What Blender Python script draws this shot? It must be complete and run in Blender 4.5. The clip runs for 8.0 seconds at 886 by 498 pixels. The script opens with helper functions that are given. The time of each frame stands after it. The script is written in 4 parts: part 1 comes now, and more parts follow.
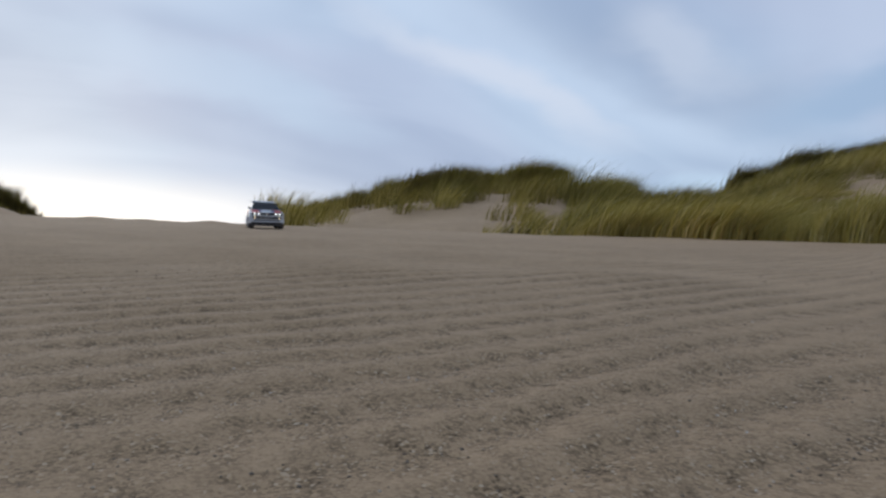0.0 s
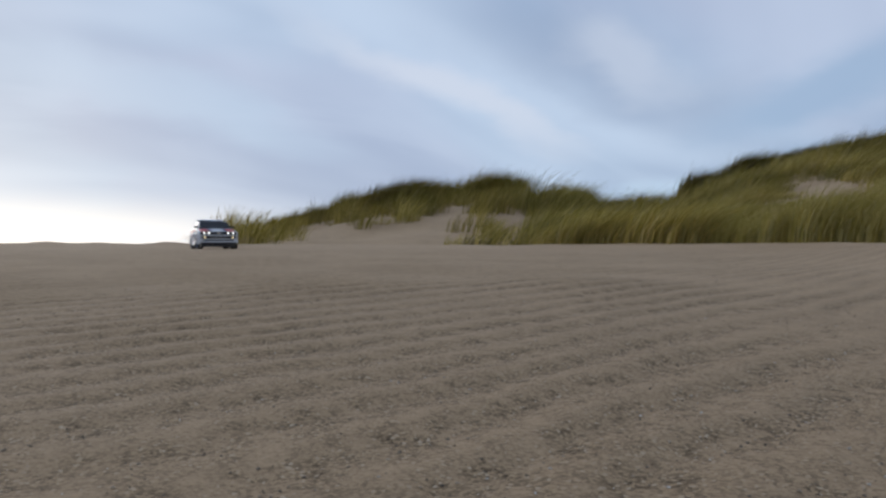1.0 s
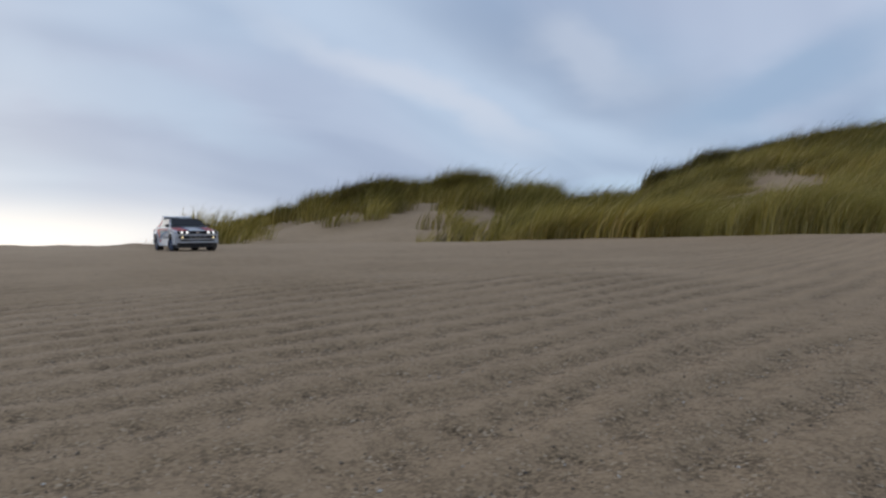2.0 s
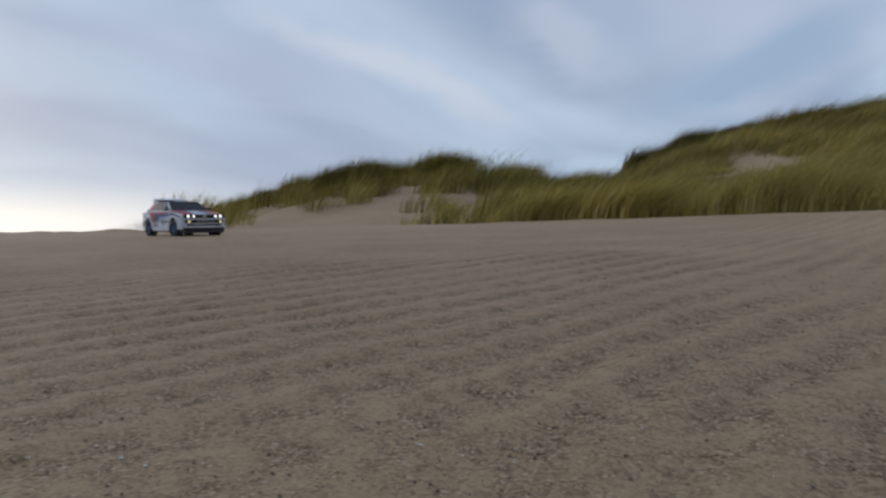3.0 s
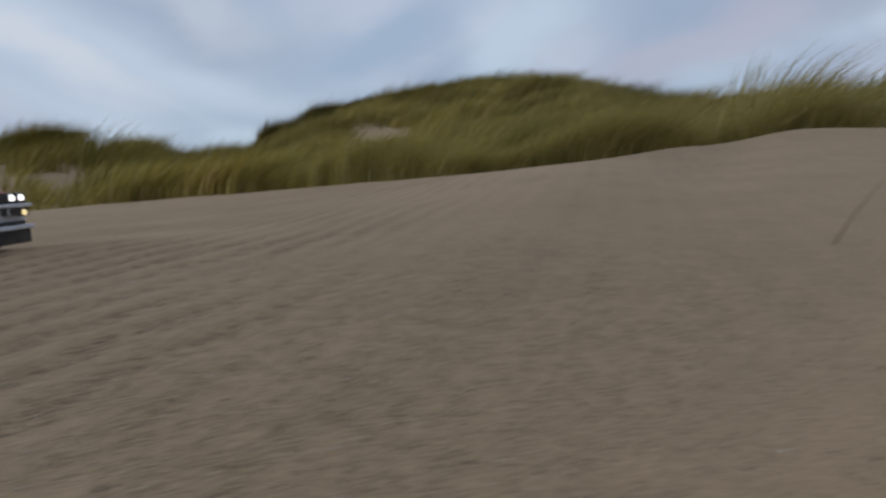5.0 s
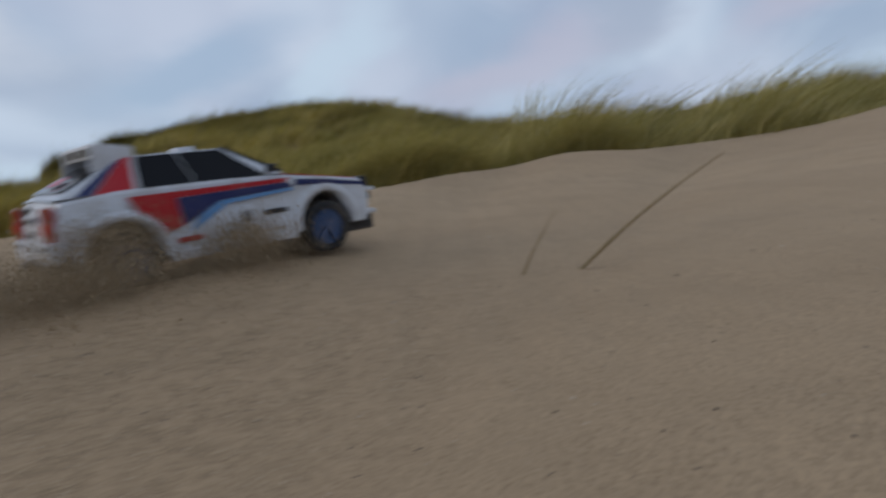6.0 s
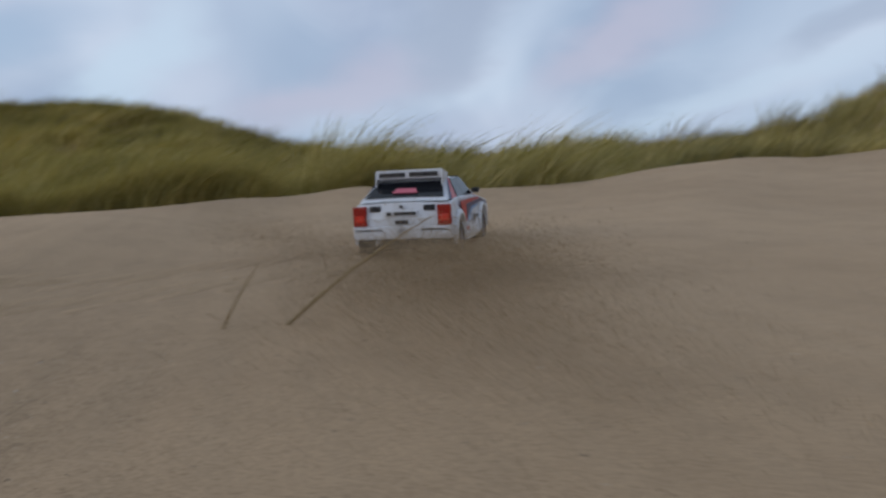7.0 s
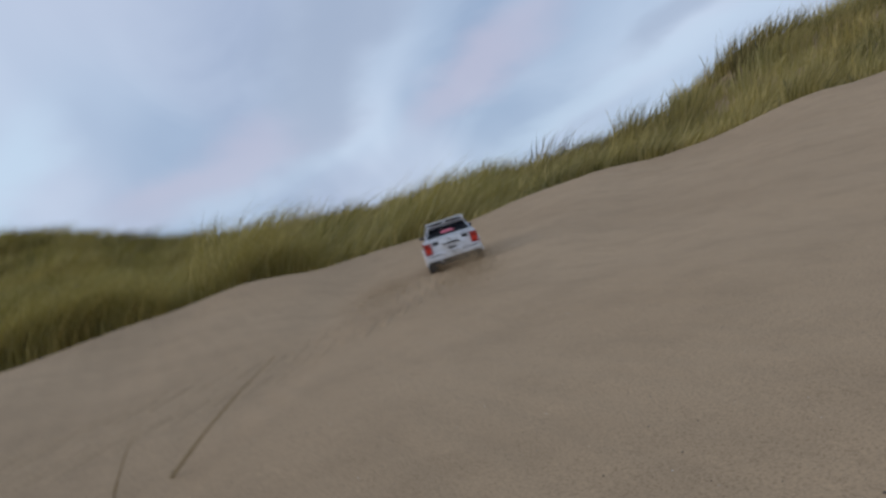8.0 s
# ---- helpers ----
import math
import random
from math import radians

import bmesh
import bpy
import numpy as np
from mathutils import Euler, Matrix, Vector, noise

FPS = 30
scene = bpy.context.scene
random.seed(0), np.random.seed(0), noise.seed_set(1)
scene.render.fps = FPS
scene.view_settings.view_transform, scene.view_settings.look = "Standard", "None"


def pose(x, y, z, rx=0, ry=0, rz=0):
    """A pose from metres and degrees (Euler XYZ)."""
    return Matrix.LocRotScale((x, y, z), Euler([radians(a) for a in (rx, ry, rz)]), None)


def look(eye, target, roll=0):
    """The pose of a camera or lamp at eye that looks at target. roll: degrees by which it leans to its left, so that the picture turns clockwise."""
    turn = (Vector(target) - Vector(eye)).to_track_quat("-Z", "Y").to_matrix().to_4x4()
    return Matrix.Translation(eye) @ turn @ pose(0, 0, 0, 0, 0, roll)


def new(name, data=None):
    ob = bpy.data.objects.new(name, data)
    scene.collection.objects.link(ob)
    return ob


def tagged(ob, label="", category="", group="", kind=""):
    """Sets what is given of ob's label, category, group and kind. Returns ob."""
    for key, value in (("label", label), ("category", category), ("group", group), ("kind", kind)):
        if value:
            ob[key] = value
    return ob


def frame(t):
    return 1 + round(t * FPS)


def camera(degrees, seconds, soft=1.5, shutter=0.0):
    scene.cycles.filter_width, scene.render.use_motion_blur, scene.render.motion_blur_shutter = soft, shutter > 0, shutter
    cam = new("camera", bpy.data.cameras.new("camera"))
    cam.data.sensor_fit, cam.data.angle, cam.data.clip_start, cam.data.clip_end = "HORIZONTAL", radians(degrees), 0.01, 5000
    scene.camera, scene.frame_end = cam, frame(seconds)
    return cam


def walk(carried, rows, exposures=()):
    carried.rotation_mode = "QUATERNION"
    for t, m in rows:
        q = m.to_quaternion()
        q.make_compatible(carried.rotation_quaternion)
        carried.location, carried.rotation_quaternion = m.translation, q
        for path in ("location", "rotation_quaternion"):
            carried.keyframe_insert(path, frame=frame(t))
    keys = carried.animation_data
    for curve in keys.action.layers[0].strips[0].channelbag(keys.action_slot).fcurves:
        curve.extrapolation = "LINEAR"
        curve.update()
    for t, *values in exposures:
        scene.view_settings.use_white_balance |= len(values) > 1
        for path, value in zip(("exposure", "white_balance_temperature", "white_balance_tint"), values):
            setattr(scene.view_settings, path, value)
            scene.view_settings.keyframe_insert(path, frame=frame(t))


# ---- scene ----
cam = camera(68.9, 8.0, soft=2.5, shutter=0.6)

# ---------------------------------------------------------------- camera
TILT = Matrix.Rotation(radians(2.0), 4, Vector((0.94, 0.342, 0)))   # the whole beach rises gently towards the north-north-west
CAMERA_ROWS = [
    (0, 0.001, -0.004, 0.086, -1.98, -3.03, -2.03),
    (0.5, 0.002, -0.019, 0.088, -3.37, -2.35, -1.31),
    (1, -0.008, -0.027, 0.085, -5.52, -1.81, -0.21),
    (1.5, -0.028, -0.027, 0.086, -7.75, -1.73, 0.41),
    (3, -0.067, -0.039, 0.081, -10.16, -3.57, 1.05),
    (3.5, -0.050, -0.033, 0.078, -17.73, -4.64, 1.91),
    (4, -0.009, -0.017, 0.079, -27.16, -6.16, 2.40),
    (4.5, 0.067, -0.008, 0.080, -35.34, -7.25, 3.12),
    (5, 0.145, -0.032, 0.082, -40.65, -7.18, 3.30),
    (5.2, 0.177, -0.053, 0.079, -43.14, -6.37, 3.91),
    (6.3, 0.305, -0.085, 0.085, -61.73, -6.28, 3.71),
    (6.5, 0.335, -0.090, 0.086, -65.35, -6.09, 1.83),
    (6.8, 0.330, -0.112, 0.093, -68.66, -5.37, 0.40),
    (7, 0.313, -0.139, 0.098, -72.49, -4.54, 0.39),
    (7.3, 0.277, -0.172, 0.119, -77.81, -3.71, 1.31),
    (7.5, 0.265, -0.204, 0.140, -81.35, -4.02, 4.57),
    (8, 0.223, -0.247, 0.162, -81.24, -1.64, 12.97),
]
K = 1.25   # metres to one unit of the plan
walk(cam, [(t, TILT @ pose(x * K, y * K, z * K, 90 + p, r, yw)) for t, x, y, z, yw, p, r in CAMERA_ROWS],
     exposures=[(0, -0.03, 6250, 10), (1.5, -0.10, 6330, 10), (3, -0.21, 6350, 10), (4.5, -0.18, 6600, 10), (5.2, -0.15, 6600, 10), (6.5, -0.01, 6620, 10), (7, 0.02, 6550, 10), (8, 0.04, 6450, 10)])

# ---------------------------------------------------------------- sky and light
SUN_AZ, SUN_EL = -32.0, 14.0


def make_world():
    w = bpy.data.worlds.new("overcast_sky")
    w.use_nodes = True
    scene.world = w
    N, L = w.node_tree.nodes, w.node_tree.links
    N.clear()
    out, bg = N.new("ShaderNodeOutputWorld"), N.new("ShaderNodeBackground")
    sky = N.new("ShaderNodeTexSky")
    sky.sky_type, sky.sun_disc = "NISHITA", False
    sky.sun_elevation, sky.sun_rotation = radians(SUN_EL), radians(SUN_AZ)
    sky.air_density, sky.dust_density, sky.ozone_density = 1.0, 1.5, 1.5
    co = N.new("ShaderNodeTexCoord")

    def math_node(op, a, b=None):
        n = N.new("ShaderNodeMath")
        n.operation = op
        for i, v in enumerate((a, b)):
            if v is None:
                continue
            if isinstance(v, (int, float)):
                n.inputs[i].default_value = v
            else:
                L.new(v, n.inputs[i])
        return n.outputs[0]

    def mix(fac, a, b, mode="MIX"):
        n = N.new("ShaderNodeMix")
        n.data_type, n.blend_type = "RGBA", mode
        for sock, v in ((n.inputs[0], fac), (n.inputs[6], a), (n.inputs[7], b)):
            if isinstance(v, (int, float)):
                sock.default_value = v
            elif isinstance(v, tuple):
                sock.default_value = (*v, 1)
            else:
                L.new(v, sock)
        return n.outputs[2]

    def ramp(v, lo, hi):
        n = N.new("ShaderNodeMapRange")
        n.interpolation_type = "SMOOTHSTEP"
        n.inputs[1].default_value, n.inputs[2].default_value = lo, hi
        L.new(v, n.inputs[0])
        return n.outputs[0]

    sep = N.new("ShaderNodeSeparateXYZ")
    L.new(co.outputs["Generated"], sep.inputs[0])
    # clouds as a flat deck: the direction is divided by its height above the horizon
    up = math_node("ADD", math_node("ABSOLUTE", sep.outputs[2]), 0.34)
    deck = N.new("ShaderNodeCombineXYZ")
    L.new(math_node("DIVIDE", sep.outputs[0], up), deck.inputs[0])
    L.new(math_node("DIVIDE", sep.outputs[1], up), deck.inputs[1])

    def cloud(scale, detail, rot, stretch, off, rough=0.5, warp=0.6):
        m = N.new("ShaderNodeMapping")
        m.inputs["Location"].default_value = off
        m.inputs["Rotation"].default_value = (0, 0, radians(rot))
        m.inputs["Scale"].default_value = stretch
        bearing = N.new("ShaderNodeMapping")     # the cloud streets run towards bearing 62
        bearing.inputs["Rotation"].default_value = (0, 0, radians(62))
        L.new(deck.outputs[0], bearing.inputs[0])
        L.new(bearing.outputs[0], m.inputs[0])
        n = N.new("ShaderNodeTexNoise")
        n.inputs["Scale"].default_value, n.inputs["Detail"].default_value = scale, detail
        n.inputs["Roughness"].default_value, n.inputs["Distortion"].default_value = rough, warp
        L.new(m.outputs[0], n.inputs[0])
        return n.outputs[0]

    big = ramp(cloud(1.25, 3, 40, (1.0, 0.5, 1), (3.1, 1.7, 0)), 0.34, 0.68)
    fine = ramp(cloud(3.0, 4, 40, (1.0, 0.5, 1), (0.4, 5.2, 0), 0.5, 0.8), 0.42, 0.68)
    lilac = ramp(cloud(1.3, 2, 20, (1.0, 0.6, 1), (7.3, 2.2, 0)), 0.44, 0.64)
    base = mix(big, CLOUD_DARK, CLOUD_LIGHT)
    base = mix(math_node("MULTIPLY", fine, 0.28), base, CLOUD_LIGHT)
    base = mix(math_node("MULTIPLY", lilac, 0.30), base, CLOUD_LILAC)
    # the larger banks and gaps of the cloud deck: bearing and height of both ends, breadth, tint, weight
    warp = N.new("ShaderNodeTexNoise")
    warp.inputs["Scale"].default_value, warp.inputs["Detail"].default_value = 2.6, 4
    L.new(deck.outputs[0], warp.inputs[0])
    shift = N.new("ShaderNodeVectorMath")
    shift.operation = "MULTIPLY_ADD"
    shift.inputs[1].default_value = (0.34, 0.34, 0)
    L.new(warp.outputs["Color"], shift.inputs[0])
    L.new(deck.outputs[0], shift.inputs[2])

    def on_deck(az, el):
        a, e = radians(az), radians(el)
        k = math.sin(e) + 0.34
        return Vector((math.sin(a) * math.cos(e) / k + 0.17, math.cos(a) * math.cos(e) / k + 0.17))

    for az0, el0, az1, el1, breadth, tint, weight in CLOUD_BANKS:
        p, q = on_deck(az0, el0), on_deck(az1, el1)
        m = N.new("ShaderNodeMapping")
        m.vector_type = "TEXTURE"
        m.inputs["Location"].default_value = (*((p + q) / 2), 0)
        m.inputs["Rotation"].default_value = (0, 0, math.atan2(q.y - p.y, q.x - p.x))
        m.inputs["Scale"].default_value = ((q - p).length / 2 + breadth, breadth, 1)
        L.new(shift.outputs[0], m.inputs[0])
        far = N.new("ShaderNodeVectorMath")
        far.operation = "LENGTH"
        L.new(m.outputs[0], far.inputs[0])
        soft_edge = ramp(far.outputs["Value"], 1.25, 0.25)
        base = mix(math_node("MULTIPLY", soft_edge, weight), base, tint)
    # thin bright gap low over the sea, where the sun stands behind the cloud
    s = Vector((math.sin(radians(SUN_AZ)), math.cos(radians(SUN_AZ)), 0))
    dot = N.new("ShaderNodeVectorMath")
    dot.operation = "DOT_PRODUCT"
    dot.inputs[1].default_value = s
    L.new(co.outputs["Generated"], dot.inputs[0])
    side = ramp(dot.outputs["Value"], 0.84, 1.0)
    low = ramp(sep.outputs[2], 0.095, 0.02)
    wide = ramp(sep.outputs[2], 0.34, 0.02)
    base = mix(math_node("MULTIPLY", wide, math_node("ADD", math_node("MULTIPLY", side, 0.16), 0.15)), base, CLOUD_PALE)
    glow = math_node("MULTIPLY", low, math_node("POWER", side, 1.6))
    base = mix(glow, base, GLOW)
    col = mix(0.005, base, sky.outputs[0])
    L.new(col, bg.inputs[0])
    bg.inputs[1].default_value = SKY_STRENGTH
    L.new(bg.outputs[0], out.inputs[0])


CLOUD_DARK, CLOUD_LIGHT, CLOUD_LILAC = (0.29, 0.385, 0.545), (0.52, 0.62, 0.765), (0.49, 0.495, 0.63)
PALE_BANK, GREY_BANK, BLUE_GAP, CLEAR_GAP, LILAC_BANK = (0.62, 0.67, 0.77), (0.33, 0.40, 0.535), (0.31, 0.43, 0.60), (0.50, 0.63, 0.775), (0.455, 0.46, 0.59)
CLOUD_BANKS = [(-30, 14, -6, 9, 0.16, CLEAR_GAP, 0.5), (8, 20, 30, 8, 0.18, GREY_BANK, 0.5), (-5, 19, 16, 8.5, 0.09, PALE_BANK, 0.85), (19, 17, 24, 13, 0.12, PALE_BANK, 0.5), (20, 4, 34, 5, 0.10, CLEAR_GAP, 0.8),
               (30, 9, 41, 14, 0.16, BLUE_GAP, 0.8), (45, 7, 53, 16, 0.11, CLEAR_GAP, 0.8), (57, 7, 72, 11, 0.18, LILAC_BANK, 0.75), (83, 9, 96, 16, 0.14, LILAC_BANK, 0.8),
               (86, 4, 114, 10, 0.10, CLEAR_GAP, 0.5), (103, 10, 110, 14, 0.10, GREY_BANK, 0.7), (71, 9, 82, 24, 0.17, GREY_BANK, 0.85)]
CLOUD_PALE, GLOW = (0.52, 0.62, 0.73), (1.0, 1.0, 0.98)
SKY_STRENGTH = 1.05
make_world()
sun = new("sun", bpy.data.lights.new("sun", "SUN"))
sun.data.energy, sun.data.angle, sun.data.color = 0.7, radians(35), (1.0, 0.93, 0.84)
sun.matrix_world = look((0, 0, 0), (-math.sin(radians(SUN_AZ)) * math.cos(radians(SUN_EL)), -math.cos(radians(SUN_AZ)) * math.cos(radians(SUN_EL)), -math.sin(radians(SUN_EL))))


# ---------------------------------------------------------------- materials
class Shade:
    """A small builder for node materials."""

    def __init__(self, name, rough=0.6, metal=0.0):
        self.m = bpy.data.materials.new(name)
        self.m.use_nodes = True
        self.N, self.L = self.m.node_tree.nodes, self.m.node_tree.links
        self.b = self.N["Principled BSDF"]
        self.b.inputs["Roughness"].default_value, self.b.inputs["Metallic"].default_value = rough, metal
        self.co = self.N.new("ShaderNodeTexCoord")

    def noise(self, scale, detail=4, rough=0.6, space="Object", stretch=None):
        n = self.N.new("ShaderNodeTexNoise")
        n.inputs["Scale"].default_value, n.inputs["Detail"].default_value, n.inputs["Roughness"].default_value = scale, detail, rough
        src = self.co.outputs[space]
        if stretch:
            mp = self.N.new("ShaderNodeMapping")
            mp.inputs["Scale"].default_value = stretch
            self.L.new(src, mp.inputs[0])
            src = mp.outputs[0]
        self.L.new(src, n.inputs[0])
        return n.outputs[0]

    def cells(self, scale, what="Distance", space="Object"):
        n = self.N.new("ShaderNodeTexVoronoi")
        n.inputs["Scale"].default_value = scale
        self.L.new(self.co.outputs[space], n.inputs[0])
        return n.outputs[what]

    def ramp(self, v, *stops):
        n = self.N.new("ShaderNodeValToRGB")
        e = n.color_ramp.elements
        while len(e) < len(stops):
            e.new(0.5)
        for el, (p, c) in zip(e, stops):
            el.position, el.color = p, (*c, 1) if isinstance(c, tuple) else (c, c, c, 1)
        self.L.new(v, n.inputs[0])
        return n.outputs[0]

    def mix(self, fac, a, b, mode="MIX"):
        n = self.N.new("ShaderNodeMix")
        n.data_type, n.blend_type = "RGBA", mode
        for sock, v in ((n.inputs[0], fac), (n.inputs[6], a), (n.inputs[7], b)):
            if isinstance(v, (int, float)):
                sock.default_value = v
            elif isinstance(v, tuple):
                sock.default_value = (*v, 1)
            else:
                self.L.new(v, sock)
        return n.outputs[2]

    def island(self):
        return self.N.new("ShaderNodeNewGeometry").outputs["Random Per Island"]

    def color(self, v):
        if isinstance(v, tuple):
            self.b.inputs["Base Color"].default_value = (*v, 1)
        else:
            self.L.new(v, self.b.inputs["Base Color"])
        return self

    def bump(self, v, dist=0.001, strength=1.0):
        n = self.N.new("ShaderNodeBump")
        n.inputs["Distance"].default_value, n.inputs["Strength"].default_value = dist, strength
        self.L.new(v, n.inputs["Height"])
        old = self.b.inputs["Normal"]
        if old.links:
            self.L.new(old.links[0].from_socket, n.inputs["Normal"])
        self.L.new(n.outputs[0], old)
        return self

    def glow(self, color, strength):
        self.b.inputs["Emission Color"].default_value, self.b.inputs["Emission Strength"].default_value = (*color, 1), strength
        return self

    def done(self):
        return self.m


def sand_material():
    s = Shade("dune_sand", 0.92)
    s.b.inputs["Specular IOR Level"].default_value = 0.25
    broad = s.ramp(s.noise(0.7, 4), (0.3, (0.388, 0.262, 0.152)), (0.7, (0.460, 0.316, 0.188)))
    patch = s.mix(s.ramp(s.noise(7, 4), (0.45, 0.0), (0.75, 0.40)), broad, (0.285, 0.194, 0.113))
    # coarse brown grains lie in the hollows of the ripples, fine pale sand on their backs
    hollow = s.N.new("ShaderNodeAttribute")
    hollow.attribute_name = "coarse"
    tone = s.N.new("ShaderNodeSeparateColor")
    s.L.new(s.cells(620, "Color"), tone.inputs[0])
    one = s.ramp(tone.outputs[0], (0.0, (0.070, 0.045, 0.024)), (0.30, (0.150, 0.097, 0.052)), (0.62, (0.29, 0.195, 0.110)), (0.93, (0.37, 0.25, 0.138)), (1.0, (0.52, 0.41, 0.29)))
    lumps = s.ramp(s.noise(60, 4, 0.65), (0.36, 0.15), (0.62, 1.0))
    few = s.N.new("ShaderNodeMath")
    few.operation = "MULTIPLY"
    s.L.new(hollow.outputs["Fac"], few.inputs[0])
    s.L.new(lumps, few.inputs[1])
    grain = s.ramp(s.noise(420, 3, 0.7), (0.30, (0.66, 0.64, 0.61)), (0.50, (1.0, 1.0, 1.0)), (0.72, (1.18, 1.16, 1.12)))
    col = s.mix(1.0, patch, grain, "MULTIPLY")
    col = s.mix(few.outputs[0], col, one)
    s.color(col)
    s.bump(s.noise(30, 4), 0.0022, 0.10).bump(s.noise(420, 3, 0.7), 0.0010, 0.5)
    return s.done()


def grass_material(name, a, b, c, whole=False):
    s = Shade(name, 0.6)
    s.b.inputs["Specular IOR Level"].default_value = 0.2
    pick = s.ramp(s.noise(30, 2, stretch=(1, 1, 0.06)), (0.30, 0.0), (0.70, 1.0)) if whole else s.island()
    col = s.ramp(pick, (0.0, a), (0.55, b), (1.0, c))
    big = s.ramp(s.noise(0.9, 3), (0.35, (0.72, 0.78, 0.8)), (0.65, (1.2, 1.12, 1.0)))
    s.color(s.mix(1.0, col, big, "MULTIPLY"))
    s.b.inputs["Subsurface Weight"].default_value = 0.0
    tr = s.N.new("ShaderNodeBsdfTranslucent")
    s.L.new(s.mix(1.0, col, (1.1, 1.1, 0.5), "MULTIPLY"), tr.inputs[0])
    mixer = s.N.new("ShaderNodeMixShader")
    mixer.inputs[0].default_value = 0.3
    outp = s.N["Material Output"]
    s.L.new(s.b.outputs[0], mixer.inputs[1])
    s.L.new(tr.outputs[0], mixer.inputs[2])
    s.L.new(mixer.outputs[0], outp.inputs[0])
    return s.done()


SAND = sand_material()
YELLOW_GREEN = ((0.230, 0.192, 0.058), (0.400, 0.322, 0.115), (0.600, 0.470, 0.225))
DARK_OLIVE = ((0.118, 0.100, 0.030), (0.238, 0.194, 0.062), (0.410, 0.320, 0.138))
DARKEST_OLIVE = ((0.070, 0.058, 0.022), (0.150, 0.120, 0.042), (0.270, 0.205, 0.095))
GRASS, GRASS_DARK, GRASS_DARKEST = grass_material("marram_blades", *YELLOW_GREEN), grass_material("marram_blades_dark", *DARK_OLIVE), grass_material("marram_blades_darkest", *DARKEST_OLIVE)
TUSSOCK, TUSSOCK_DARK = grass_material("tussock_blades", *YELLOW_GREEN, whole=True), grass_material("tussock_blades_dark", *DARK_OLIVE, whole=True)
STRAW = Shade("dry_stem", 0.7).color((0.24, 0.165, 0.075)).done()
GRIT = Shade("shell_grit", 0.6)
GRIT.color(GRIT.ramp(GRIT.island(), (0.0, (0.05, 0.035, 0.025)), (0.5, (0.16, 0.115, 0.075)), (0.85, (0.33, 0.24, 0.15)), (1.0, (0.62, 0.57, 0.5))))
GRIT = GRIT.done()


def paint(name, c, rough=0.35, dirt=0.35):
    s = Shade(name, rough)
    s.b.inputs["Coat Weight"].default_value, s.b.inputs["Specular IOR Level"].default_value = 0.06, 0.3
    d = s.ramp(s.noise(28, 5), (0.45, 0.0), (0.75, dirt))
    s.color(s.mix(d, c, (0.30, 0.25, 0.20)))
    s.bump(s.noise(900, 2), 0.0001, 0.3)
    return s.done()


WHITE, RED, NAVY, SKYBLUE = paint("white_paint", (0.62, 0.63, 0.66), 0.35, 0.5), paint("red_stripe", (0.45, 0.012, 0.020), 0.35, 0.15), paint("navy_stripe", (0.016, 0.026, 0.11), 0.35, 0.12), paint("light_blue_stripe", (0.13, 0.30, 0.55), 0.35, 0.15)
BLACK = paint("black_plastic", (0.018, 0.018, 0.02), 0.5, 0.25)
YELLOW = paint("amber_lens", (0.75, 0.42, 0.05), 0.2, 0.1)
TYRE = paint("tyre_rubber", (0.022, 0.022, 0.024), 0.85, 0.5)
RIM = paint("blue_wheel", (0.032, 0.075, 0.18), 0.4, 0.35)
TINT = Shade("tinted_window", 0.12).color((0.010, 0.011, 0.014))
TINT.b.inputs["Specular IOR Level"].default_value = 0.12
TINT = TINT.done()
CHROME = Shade("lamp_reflector", 0.12, 1.0).color((0.8, 0.8, 0.82)).done()
HEADLIGHT = Shade("headlight_bulb", 0.3).color((0.9, 0.9, 0.9)).glow((1.0, 0.97, 0.9), 1.6).done()
FOG = Shade("fog_bulb", 0.3).color((0.9, 0.7, 0.3)).glow((1.0, 0.78, 0.4), 1.0).done()
TAIL = Shade("tail_lens", 0.15).color((0.20, 0.014, 0.010)).glow((1.0, 0.05, 0.03), 0.03).done()
BRAKE = Shade("brake_bulb", 0.15).color((0.34, 0.02, 0.015)).glow((1.0, 0.10, 0.05), 0.10).done()
PINK = paint("pink_sticker", (0.55, 0.12, 0.17), 0.4, 0.1)
BARE_METAL = Shade("bare_metal", 0.35, 0.9).color((0.35, 0.35, 0.36)).done()


# ---------------------------------------------------------------- terrain
def curve_of(knots):
    """A smooth curve through (degrees, value...) knots round the full circle."""
    k = np.array(sorted(knots), float)
    a = np.concatenate([k[:, 0] - 360, k[:, 0], k[:, 0] + 360])
    fine = np.arange(-200, 200, 0.5)
    cols = []
    for j in range(1, k.shape[1]):
        v = np.interp(fine, a, np.tile(k[:, j], 3))
        ker = np.hanning(9)
        ker /= ker.sum()
        cols.append(np.convolve(np.pad(v, 4, mode="edge"), ker, "valid"))
    return lambda az: [np.interp(az, fine, c) for c in cols]


